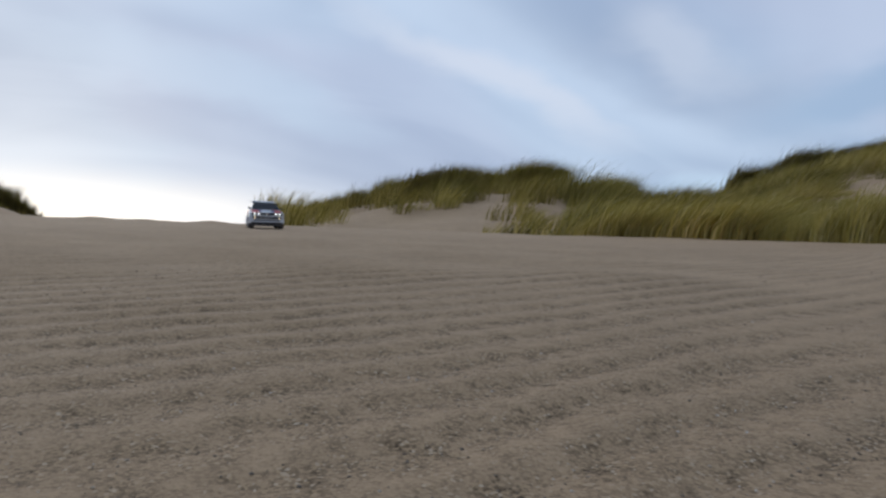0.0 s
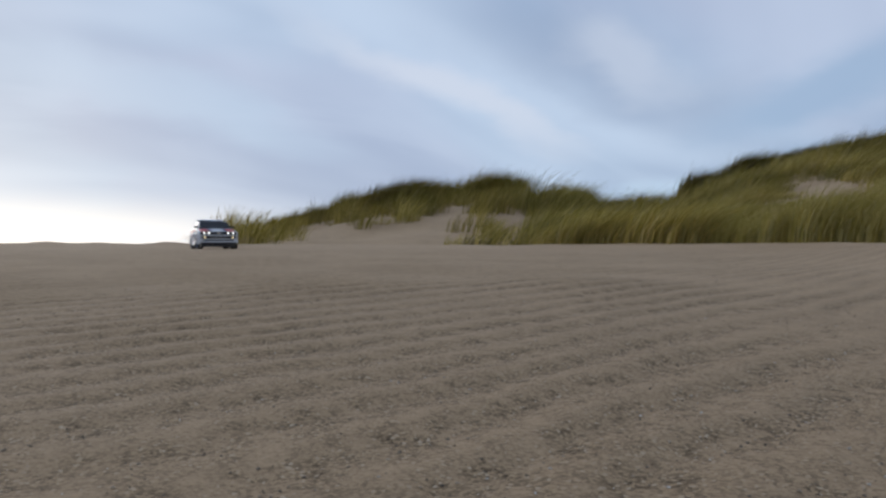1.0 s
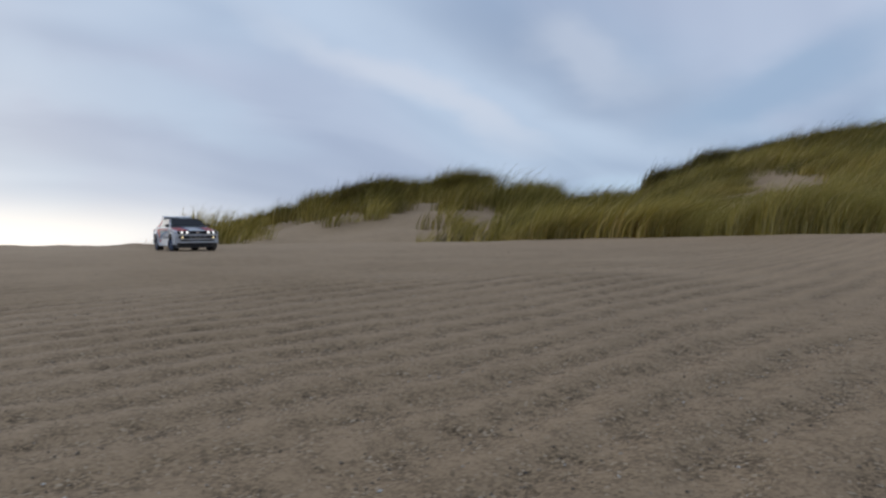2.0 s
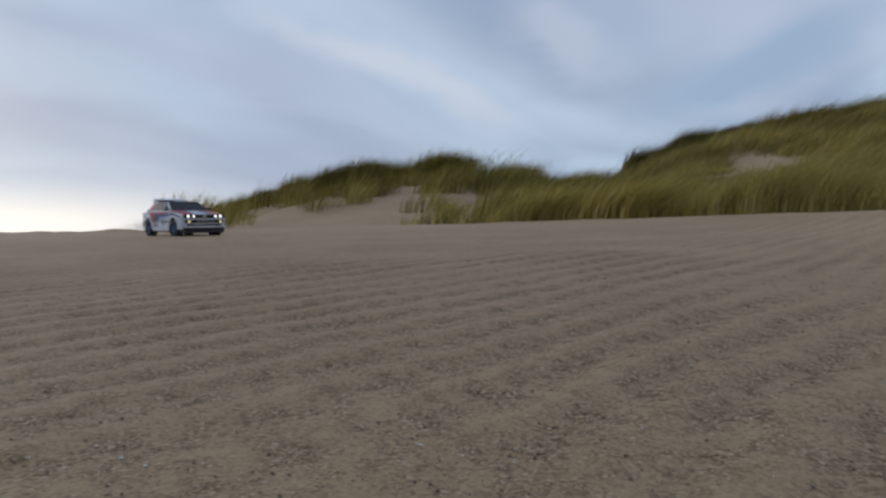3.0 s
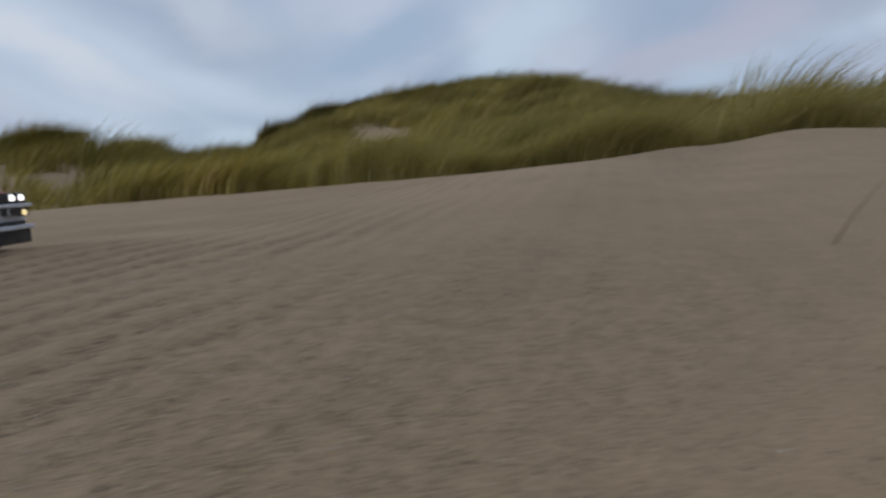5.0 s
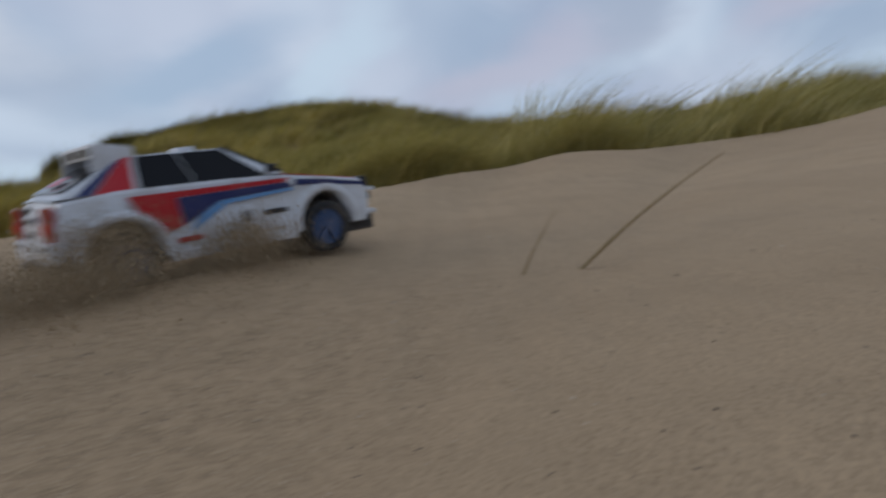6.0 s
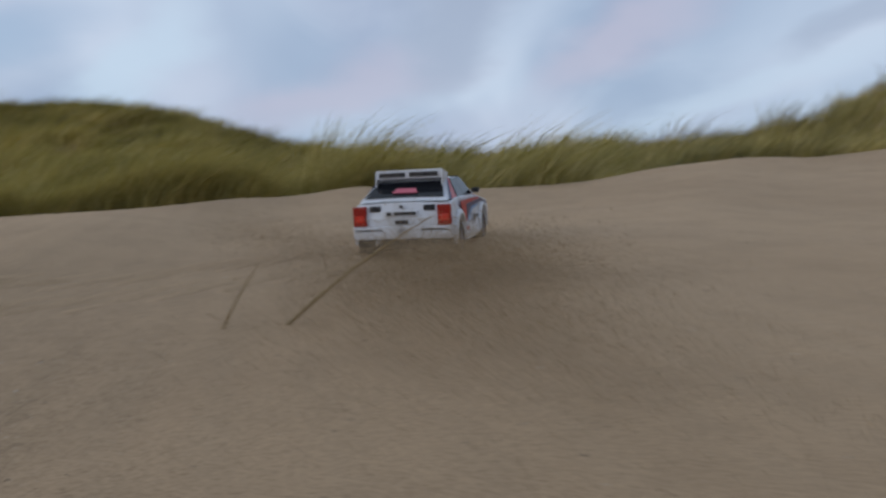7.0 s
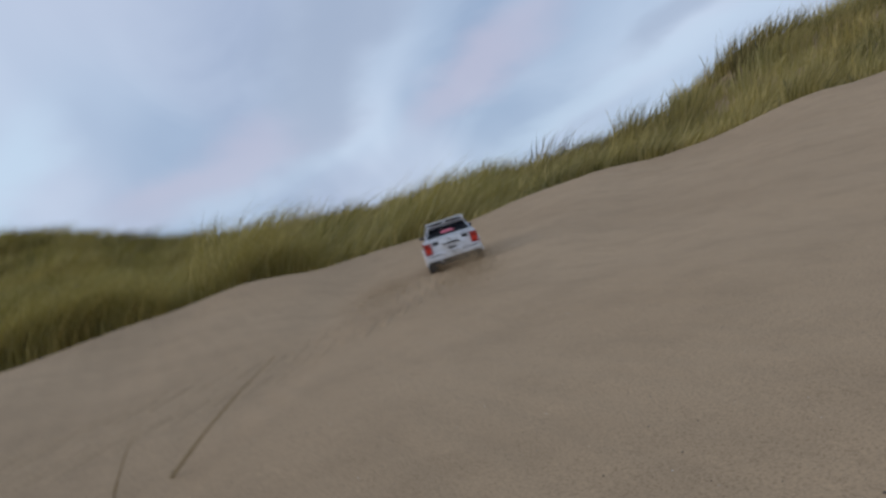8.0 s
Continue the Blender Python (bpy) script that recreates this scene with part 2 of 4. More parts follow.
# lip of the bare sand: bearing, distance, height
LIP = curve_of([(-180, 8, .2), (-120, 7, .0), (-60, 5, 0), (-40, 4.6, -.005), (-12, 4.3, -.020), (5, 4.0, -.016), (10, 3.85, -.015), (18, 3.6, .004), (30, 2.9, .028), (37, 2.25, .047),
                (45, 1.75, .057), (50, 1.62, .065), (57, 1.62, .079), (62, 1.85, .093), (67, 2.4, .109), (71, 2.45, .138), (73.5, 2.5, .137), (77, 2.5, .124), (80.5, 3.1, .138), (85, 3.5, .158), (88, 3.65, .178), (92, 3.8, .232), (98, 4.0, .296), (103, 4.3, .300), (106, 4.5, .325),
                (109, 4.8, .38), (113, 5.05, .48), (118, 5.2, .50), (130, 5.5, .66), (160, 6.5, .5)])
# dune ridge behind it: bearing, distance, height of the sand under the grass
RIDGE = curve_of([(-180, 20, .8), (-120, 16, .3), (-60, 20, -.7), (-38, 17, .0), (-32, 17, -.08), (-30.5, 17, -.5), (-26, 16, -.75), (-15, 16, -.75), (-13.5, 15.5, -.2), (-10, 15, -.12), (-6, 14, .13), (-2, 13, .38), (2, 12.5, .52), (6, 12.5, .54),
                  (11, 12.5, .62), (13.3, 12.5, .38), (16, 12, .38), (20, 12, .28), (25, 13.5, .42), (28, 14.5, .70), (32, 15.5, 1.16), (36, 15.5, 1.42), (41, 15.5, 1.55), (47, 15.5, 1.71), (52, 15, 1.54),
                  (56, 14.5, 1.18), (60, 14, .86), (66, 12, .68), (80, 11, .6), (92, 10.5, .65), (99, 10.5, .72), (103, 11, .92), (106, 12, 1.35), (108, 12, 1.65), (112, 12, 1.75), (118, 12, 1.9), (130, 12, 2.1), (150, 14, 1.6)])
# where the grass begins: bearing, distance
GRASS_FOOT = curve_of([(-180, 0), (20, 0), (30, 2.9), (37, 2.45), (45, 2.15), (57, 2.3), (63.5, 2.65), (70, 3.0), (76, 3.2), (83, 3.4), (86, 0), (179, 0)])
SLOPE = (-0.342 * math.tan(radians(2.0)), 0.94 * math.tan(radians(2.0)))


def smooth(t):
    t = np.clip(t, 0, 1)
    return t * t * (3 - 2 * t)


def swell(x, y, scale, seed):
    """Gentle unevenness from a few sine waves."""
    r = np.random.RandomState(seed)
    v = 0
    for i in range(6):
        a, ph, k = r.uniform(0, 6.28), r.uniform(0, 6.28), r.uniform(.6, 1.7) / scale
        v = v + np.sin((x * np.cos(a) + y * np.sin(a)) * k * 6.28 + ph)
    return v / 6


def ripple(x, y):
    """Height of the wind ripples in the plan, 0 in a hollow to 1 on a crest, and how strongly they are formed."""
    r, az = np.hypot(x, y), np.degrees(np.arctan2(x, y))
    d = x * math.cos(radians(56)) - y * math.sin(radians(56))
    d = d + 0.016 * swell(x, y, 0.5, 8) + 0.008 * swell(x, y, 0.16, 9) + 0.004 * swell(x, y, 0.07, 10)
    w = (d / 0.047) % 1.0
    patchy = np.clip(0.68 + 0.75 * swell(x, y, 0.40, 13), 0.1, 1.4)
    return np.where(w < 0.66, w / 0.66, (1 - w) / 0.34), patchy * (1 - smooth((r - 1.1) / 2.4)) * (1 - 0.8 * smooth((az - 26) / 30)) * (0.2 + 0.8 * smooth((az + 120) / 50))


def ground_height(x, y, ripples=True):
    x, y = np.asarray(x, float) / K, np.asarray(y, float) / K
    r, az = np.hypot(x, y), np.degrees(np.arctan2(x, y))
    lr, lz = LIP(az)
    rr, rz = RIDGE(az)
    z_in = lz * np.clip(r / lr, 0, 1) ** (1.9 + 0.8 * smooth((az - 55) / 8) * (1 - smooth((az - 80) / 6)))
    # behind the lip a shallow hollow, then the dune, then lower land out to sea level
    u = (r - lr) / np.maximum(rr - lr, 1)
    dip = -0.10 * smooth(u / 0.12) * (1 - smooth((u - 0.1) / 0.5))
    z_mid = lz + dip + (rz - lz) * smooth(u) ** 1.15 + 0.09 * swell(x, y, 2.6, 5) * smooth(u / 0.3)
    back = smooth((r - rr) / 22)
    z_out = rz * (1 - back) - 2.4 * back + 0.09 * swell(x, y, 2.6, 5)
    z = np.where(u < 0, z_in, np.where(u < 1, z_mid, z_out))
    z = z + np.minimum(r, 18) / np.maximum(r, 1e-6) * (x * SLOPE[0] + y * SLOPE[1])
    z = z + 0.012 * np.exp(-((x + 0.45) ** 2 + (y - 2.1) ** 2) / 0.6)      # a low swell in the open sand
    z = z + 0.011 * np.exp(-((x - 0.12) ** 2 + (y - 0.95) ** 2) / 0.14)
    z = z + 0.020 * np.maximum(swell(x, y, 0.5, 21), 0) * smooth((-13 - az) / 4) * smooth((az + 60) / 10) * np.exp(-((r - lr) / 0.7) ** 2)   # hummocks along the seaward lip
    z = z + 0.0045 * swell(x, y, 0.55, 2) * smooth((r - 0.1) / 0.8)
    if ripples:
        shape, fade = ripple(x, y)
        z = z + 0.0040 * smooth(shape) * fade
    return z * K


def mesh_from(name, verts, faces, material, smooth_shade=False):
    me = bpy.data.meshes.new(name)
    me.from_pydata(verts, [], faces)
    me.materials.append(material)
    if smooth_shade:
        me.polygons.foreach_set("use_smooth", np.ones(len(me.polygons), bool))
    me.update()
    return me


def build_ground():
    rings, r = [0.02], 0.02
    while r < 900:
        step = 0.009 if r < 1.3 else min(0.009 + (r - 1.3) * 0.0135, 0.06) if r < 6 else r * 0.022 if r < 30 else r * 0.08
        r += step
        rings.append(r)
    az = np.concatenate([np.arange(-48, 128, 0.3), np.arange(128, 312, 3.0)])
    R, A = np.meshgrid(np.array(rings), np.radians(az), indexing="ij")
    X, Y = 0.15 + R * np.sin(A), -0.12 + R * np.cos(A)
    Z = ground_height(X, Y)
    n, m = R.shape
    V = np.stack([X, Y, Z], -1).reshape(-1, 3)
    i, j = np.meshgrid(np.arange(n - 1), np.arange(m), indexing="ij")
    k = (j + 1) % m
    F = np.stack([i * m + j, (i + 1) * m + j, (i + 1) * m + k, i * m + k], -1).reshape(-1, 4)
    V = np.vstack([V, [[0.15, -0.12, float(ground_height(0.15, -0.12))]]])
    me = bpy.data.meshes.new("ground")
    tri = [(m - 1 if q == 0 else q - 1, q, len(V) - 1) for q in range(m)]
    me.vertices.add(len(V))
    me.vertices.foreach_set("co", V.ravel())
    loops = np.concatenate([F.ravel()[:], np.array(tri).ravel()])
    starts = np.concatenate([np.arange(len(F)) * 4, len(F) * 4 + np.arange(len(tri)) * 3])
    me.loops.add(len(loops))
    me.loops.foreach_set("vertex_index", loops)
    me.polygons.add(len(starts))
    me.polygons.foreach_set("loop_start", starts)
    me.polygons.foreach_set("use_smooth", np.ones(len(starts), bool))
    me.update(calc_edges=True)
    me.validate()
    me.flip_normals()
    me.materials.append(SAND)
    shape, fade = ripple(V[:, 0] / K, V[:, 1] / K)
    near = 1 - smooth((np.hypot(V[:, 0], V[:, 1]) - 0.1) / 1.5)
    bearing = np.degrees(np.arctan2(V[:, 0], V[:, 1]))
    east = np.maximum(smooth((bearing - 68) / 22), smooth((-80 - bearing) / 50))
    coarse = np.clip((1 - smooth(shape * 1.15)) * 0.85 * np.minimum(fade * 1.3, 1) + 0.68 * near, 0, 1) * (1 - 0.7 * east)
    me.attributes.new("coarse", "FLOAT", "POINT").data.foreach_set("value", coarse.astype(np.float32))
    return tagged(new("ground", me), "pale grey-brown rippled dune sand with dark grit", "sand", kind="structure")


build_ground()


# ---------------------------------------------------------------- marram grass
WIND = Vector((math.sin(radians(140)), math.cos(radians(140)), 0))


def blades(rnd, count, height, spread, width, segs=3, lean=1.0, crown=False):
    """Vertex and face arrays of a clump of bent, tapering blades."""
    V, F = ([(0, 0, -0.12)] if crown else []), []
    for b in range(count):
        a, q = rnd.uniform(0, 6.283), spread * math.sqrt(rnd.random())
        bx, by = q * math.cos(a), q * math.sin(a)
        h = height * rnd.uniform(0.55, 1.08)
        out = rnd.uniform(0.05, 0.45)
        dx = math.cos(a) * out + WIND.x * lean * rnd.uniform(0.35, 1.0)
        dy = math.sin(a) * out + WIND.y * lean * rnd.uniform(0.35, 1.0)
        t = rnd.uniform(0, 6.283)
        w = width * rnd.uniform(0.6, 1.2)
        ox, oy = math.cos(t) * w / 2, math.sin(t) * w / 2
        base = len(V)
        for s in range(segs + 1):
            u = s / segs
            x, y, z = bx + dx * h * 0.75 * u ** 1.9, by + dy * h * 0.75 * u ** 1.9, h * (u - 0.22 * u ** 3) - 0.03 * (s == 0)
            k = 1 - u ** 2
            if s < segs:
                V += [(x - ox * k, y - oy * k, z), (x + ox * k, y + oy * k, z)]
            else:
                V.append((x, y, z))
        if crown:                        # all blades spring from one root
            F.append((0, base + 1, base))
        for s in range(segs - 1):
            i = base + 2 * s
            F.append((i, i + 1, i + 3, i + 2))
        i = base + 2 * (segs - 1)
        F.append((i, i + 1, i + 2))
    return V, F


def inside(poly, a, e):
    """Whether bearing a and rise e lie within an outline."""
    hit = False
    for (a0, e0), (a1, e1) in zip(poly, poly[1:] + poly[:1]):
        if (e0 > e) != (e1 > e) and a < a0 + (e - e0) / (e1 - e0) * (a1 - a0):
            hit = not hit
    return hit


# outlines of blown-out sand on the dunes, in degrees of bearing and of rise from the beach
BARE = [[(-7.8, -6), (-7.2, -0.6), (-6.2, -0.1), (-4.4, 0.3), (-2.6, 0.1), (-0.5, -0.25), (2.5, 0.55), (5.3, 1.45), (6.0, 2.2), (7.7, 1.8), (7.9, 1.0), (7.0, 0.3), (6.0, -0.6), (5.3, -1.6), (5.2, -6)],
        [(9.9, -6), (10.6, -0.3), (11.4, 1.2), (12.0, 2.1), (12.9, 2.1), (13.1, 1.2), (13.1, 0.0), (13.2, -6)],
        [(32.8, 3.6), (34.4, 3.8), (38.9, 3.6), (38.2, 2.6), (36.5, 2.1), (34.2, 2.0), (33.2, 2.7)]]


def place(az, u):
    """The spot on a bearing at a share u of the way from the lip to the ridge."""
    lr, rr = float(LIP(az)[0]), float(RIDGE(az)[0])
    q = lr + u * max(rr - lr, 1)
    return q * math.sin(radians(az)), q * math.cos(radians(az))


def grass_cover(x, y):
    """How thickly marram grows at a place, 0 to 1, and how tall."""
    r, az = math.hypot(x, y), math.degrees(math.atan2(x, y))
    lr, rr = float(LIP(az)[0]), float(RIDGE(az)[0])
    u = (r - lr) / max(rr - lr, 1)
    if 112.5 < az < 115 and -0.09 < u < -0.055:
        return 0.5, 0.12
    if 88.5 < az < 93 and -0.05 < u < 0.03:      # small clump on the lip itself
        return 0.9, 0.22
    if u < 0.012 or u > 1.12 or az < -36 or az > 150 or r < float(GRASS_FOOT(az)[0]):
        return 0, 0
    if az < -13.5:                       # open to the sea but for one low bush
        return (1.0, 0.3) if az < -30.5 and u > 0.9 else (0, 0)
    cover, tall = 1.0, 0.44
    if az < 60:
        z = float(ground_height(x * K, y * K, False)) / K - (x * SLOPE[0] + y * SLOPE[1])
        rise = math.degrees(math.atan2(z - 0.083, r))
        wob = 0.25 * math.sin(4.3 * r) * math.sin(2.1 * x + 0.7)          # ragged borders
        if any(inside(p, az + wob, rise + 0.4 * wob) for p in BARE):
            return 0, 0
        if az < 13.2:                    # first dune: bare face, shaggy crest
            tall = 0.44 if rise > 1.2 or az < -1 else 0.30
            if az < -1.5 and rise < 1.3:
                cover = 0.5
            if 5.5 < az < 11 and rise < 0.9:      # low green patch at its foot
                tall = 0.32
        elif az < 26:
            tall = (0.24 + 0.28 * u) * (1.15 if az < 18 else 0.95)
        else:                            # large hill
            tall = 0.22 + 0.19 * u
            if 31 < az < 40 and rise < 2.6:
                tall = 0.18
    elif az < 84:                        # tall stand close to the lip
        tall = 0.36 if az > 66 else 0.22 + 0.2 * u
        if 63.3 < az < 66.2 and r < 4.0:
            cover = 0.12
    else:
        edge = 0.03 + 0.035 * math.sin(az * 1.7) + 0.02 * math.sin(az * 5.1)
        if az < 88:
            edge = 0.12
        cover, tall = (1.0 if u > edge else 0.0), min(0.44, 0.24 + 0.6 * max(u, 0))
    return cover, tall


def clump_heart(i, j):
    """The middle of the clump in one square of the plan, its vigour and its darkness."""
    h = random.Random(i * 7349 + j * 911 + 5)
    return (i + h.uniform(0.1, 0.9)) * 0.85, (j + h.uniform(0.1, 0.9)) * 0.85, h.uniform(0.75, 1.35), h.random()


def clump_at(x, y):
    i, j = math.floor(x / 0.85), math.floor(y / 0.85)
    return min((clump_heart(a, b) for a in (i - 1, i, i + 1) for b in (j - 1, j, j + 1)), key=lambda c: (c[0] - x) ** 2 + (c[1] - y) ** 2)


# single large clumps that stand out on the crests: bearing, share of the way to the ridge, height, breadth, darkness
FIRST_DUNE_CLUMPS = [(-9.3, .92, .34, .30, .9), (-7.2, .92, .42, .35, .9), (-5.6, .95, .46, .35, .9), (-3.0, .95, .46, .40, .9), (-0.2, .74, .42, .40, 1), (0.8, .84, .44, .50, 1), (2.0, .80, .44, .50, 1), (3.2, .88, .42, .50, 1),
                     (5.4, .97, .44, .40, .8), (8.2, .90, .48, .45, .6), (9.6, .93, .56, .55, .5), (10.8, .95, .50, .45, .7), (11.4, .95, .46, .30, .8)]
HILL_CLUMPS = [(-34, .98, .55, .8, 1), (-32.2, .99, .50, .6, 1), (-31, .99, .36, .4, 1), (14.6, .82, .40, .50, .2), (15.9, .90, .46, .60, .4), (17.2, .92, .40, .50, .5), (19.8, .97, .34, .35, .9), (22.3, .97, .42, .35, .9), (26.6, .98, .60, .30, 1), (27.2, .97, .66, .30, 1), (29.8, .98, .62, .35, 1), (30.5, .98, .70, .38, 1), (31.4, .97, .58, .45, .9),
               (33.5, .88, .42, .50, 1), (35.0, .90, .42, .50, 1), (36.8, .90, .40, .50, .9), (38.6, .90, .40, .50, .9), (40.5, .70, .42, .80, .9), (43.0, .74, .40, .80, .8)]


def plant_grass():
    rnd = random.Random(7)
    spots = []                           # x, y, height, darkness
    for k in range(16800):
        x, y = rnd.uniform(-11, 19), rnd.uniform(-13, 19)
        if k > 14000:                    # thicker along the foot of the hill and on the lip
            az = rnd.uniform(14, 63) if k < 15000 else rnd.uniform(63, 122) if k < 15500 else rnd.uniform(27, 62)
            q = max(float(LIP(az)[0]), float(GRASS_FOOT(az)[0])) + (rnd.uniform(0.05, 2.0) if k < 15500 else rnd.uniform(2.0, 13.0))
            x, y = q * math.sin(radians(az)), q * math.cos(radians(az))
        c, tall = grass_cover(x, y)
        if rnd.random() >= c * 0.95:
            continue
        cx, cy, vigour, darkness = clump_at(x, y)
        d2 = (cx - x) ** 2 + (cy - y) ** 2
        az, q = math.degrees(math.atan2(x, y)), math.hypot(x, y)
        lr, rr = float(LIP(az)[0]), float(RIDGE(az)[0])
        u = (q - lr) / max(rr - lr, 1)
        # blades get darker from the lip up towards the ridge
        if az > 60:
            darkness -= 0.25 * (u < 0.4)
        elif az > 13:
            darkness += (u - 0.6) * 0.7
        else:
            darkness += 0.08
        spots.append((x, y, tall * (0.60 + 0.75 * vigour * math.exp(-d2 / 0.10)) * rnd.uniform(0.8, 1.15), darkness))
    for az, u, tall, breadth, darkness in FIRST_DUNE_CLUMPS + HILL_CLUMPS:
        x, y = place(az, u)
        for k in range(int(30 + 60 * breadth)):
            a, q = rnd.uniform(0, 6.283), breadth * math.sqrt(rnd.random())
            spots.append((x + 0.8 * q * math.cos(a), y + 0.8 * q * math.sin(a), tall * 1.32 * (1.05 - 0.55 * (q / breadth) ** 2) * rnd.uniform(0.8, 1.1), darkness))
    spots = [(x, y, h * (1.28 if 68 < math.degrees(math.atan2(x, y)) < 84 and rnd.random() < 0.16 else 1), g) for x, y, h, g in spots]
    spots.sort(key=lambda s: math.hypot(s[0], s[1]))
    near, far = spots[:290], spots[290:]
    # tussocks that can be told apart
    kinds = []
    for k in range(6):
        V, F = blades(rnd, 190, 1.0, 0.30, 0.011, 4, lean=0.8, crown=True)
        kinds.append(mesh_from("blades", V, F, TUSSOCK if k % 3 else TUSSOCK_DARK))
    for i, (x, y, tall, darkness) in enumerate(near):
        x, y, tall = x * K, y * K, tall * K
        kind = (0, 3)[i % 2] if darkness > 0.55 else (1, 2, 4, 5)[i % 4]
        ob = tagged(new("marram_tussock", kinds[kind]), "windswept %s marram grass tussock growing in dune sand" % ("dark olive" if kind in (0, 3) else "yellow-green"), "grass", "marram tussocks")
        ob.matrix_world = Matrix.Translation((x, y, float(ground_height(x, y)) - 0.01)) @ Matrix.Diagonal((0.10 + tall * 0.85, 0.10 + tall * 0.85, tall, 1))
    # the rest of the dunes, in three tones from yellow-green to darkest olive
    protos = []
    for k in range(10):
        V, F = blades(rnd, 50, 1.0, 0.42, 0.020, 3, lean=1.15)
        protos.append((np.array(V), F))
    for mat, name, lo, hi in ((GRASS, "marram_grass", -9, 0.48), (GRASS_DARK, "dark_marram_grass", 0.48, 0.98), (GRASS_DARKEST, "old_marram_grass", 0.98, 9)):
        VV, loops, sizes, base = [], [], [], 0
        for x, y, tall, darkness in far:
            if not lo <= darkness < hi:
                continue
            x, y, tall = x * K, y * K, tall * K
            V, F = protos[rnd.randrange(10)]
            z = float(ground_height(x, y, False))
            VV.append(V * np.array([0.26 + 0.55 * tall, 0.26 + 0.55 * tall, tall]) + np.array([x, y, z - 0.02]))
            for f in F:
                loops.extend([base + q for q in f])
                sizes.append(len(f))
            base += len(V)
        P = np.concatenate(VV)
        me = bpy.data.meshes.new(name)
        me.vertices.add(len(P))
        me.vertices.foreach_set("co", P.ravel())
        me.loops.add(len(loops))
        me.loops.foreach_set("vertex_index", np.array(loops))
        me.polygons.add(len(sizes))
        me.polygons.foreach_set("loop_start", np.concatenate([[0], np.cumsum(sizes)[:-1]]))
        me.update(calc_edges=True)
        me.materials.append(mat)
        tagged(new(name, me), "dense windswept marram grass covering the dunes", "grass", kind="stuff")


plant_grass()


# ---------------------------------------------------------------- model rally car
def part(name, bm, material, parent=None, label="", smooth_shade=False):
    """One mesh object from a bmesh, under its thing or part."""
    me = bpy.data.meshes.new(name)
    bmesh.ops.recalc_face_normals(bm, faces=bm.faces)
    bm.to_mesh(me)
    bm.free()
    for mt in material if isinstance(material, list) else [material]:
        me.materials.append(mt)
    if smooth_shade:
        me.polygons.foreach_set("use_smooth", np.ones(len(me.polygons), bool))
    ob = new(name, me)
    if parent:
        ob.parent = parent
    return tagged(ob, label)


def block(bm, x0, x1, y0, y1, z0, z1, bevel=0.0):
    r = bmesh.ops.create_cube(bm, size=1, matrix=Matrix.Translation(((x0 + x1) / 2, (y0 + y1) / 2, (z0 + z1) / 2)) @ Matrix.Diagonal((abs(x1 - x0), abs(y1 - y0), abs(z1 - z0), 1)))
    if bevel:
        ed = list({e for v in r["verts"] for e in v.link_edges})
        bmesh.ops.bevel(bm, geom=ed, offset=bevel, segments=2, affect="EDGES", profile=0.6)
    return bm


def bar(x0, x1, y0, y1, z0, z1, bevel=0.001):
    return block(bmesh.new(), x0, x1, y0, y1, z0, z1, bevel)


def slab(corners, thick):
    """A flat panel through corner points, thickened along its own normal."""
    bm = bmesh.new()
    c = [Vector(p) for p in corners]
    n = (c[1] - c[0]).cross(c[-1] - c[0]).normalized() * thick
    lo, hi = [bm.verts.new(p) for p in c], [bm.verts.new(p + n) for p in c]
    bm.faces.new(lo[::-1])
    bm.faces.new(hi)
    k = len(c)
    for i in range(k):
        bm.faces.new((lo[i], lo[(i + 1) % k], hi[(i + 1) % k], hi[i]))
    return bm


def disc(x, y, z, rad, depth, axis="x", seg=20):
    bm = bmesh.new()
    turn = {"x": Matrix.Rotation(radians(90), 4, "Y"), "y": Matrix.Rotation(radians(90), 4, "X")}[axis]
    bmesh.ops.create_cone(bm, cap_ends=True, segments=seg, radius1=rad, radius2=rad * 0.93, depth=depth, matrix=Matrix.Translation((x, y, z)) @ turn)
    return bm


FRONT_AXLE, REAR_AXLE, WHEEL_R, ARCH_R = 0.125, -0.132, 0.034, 0.042


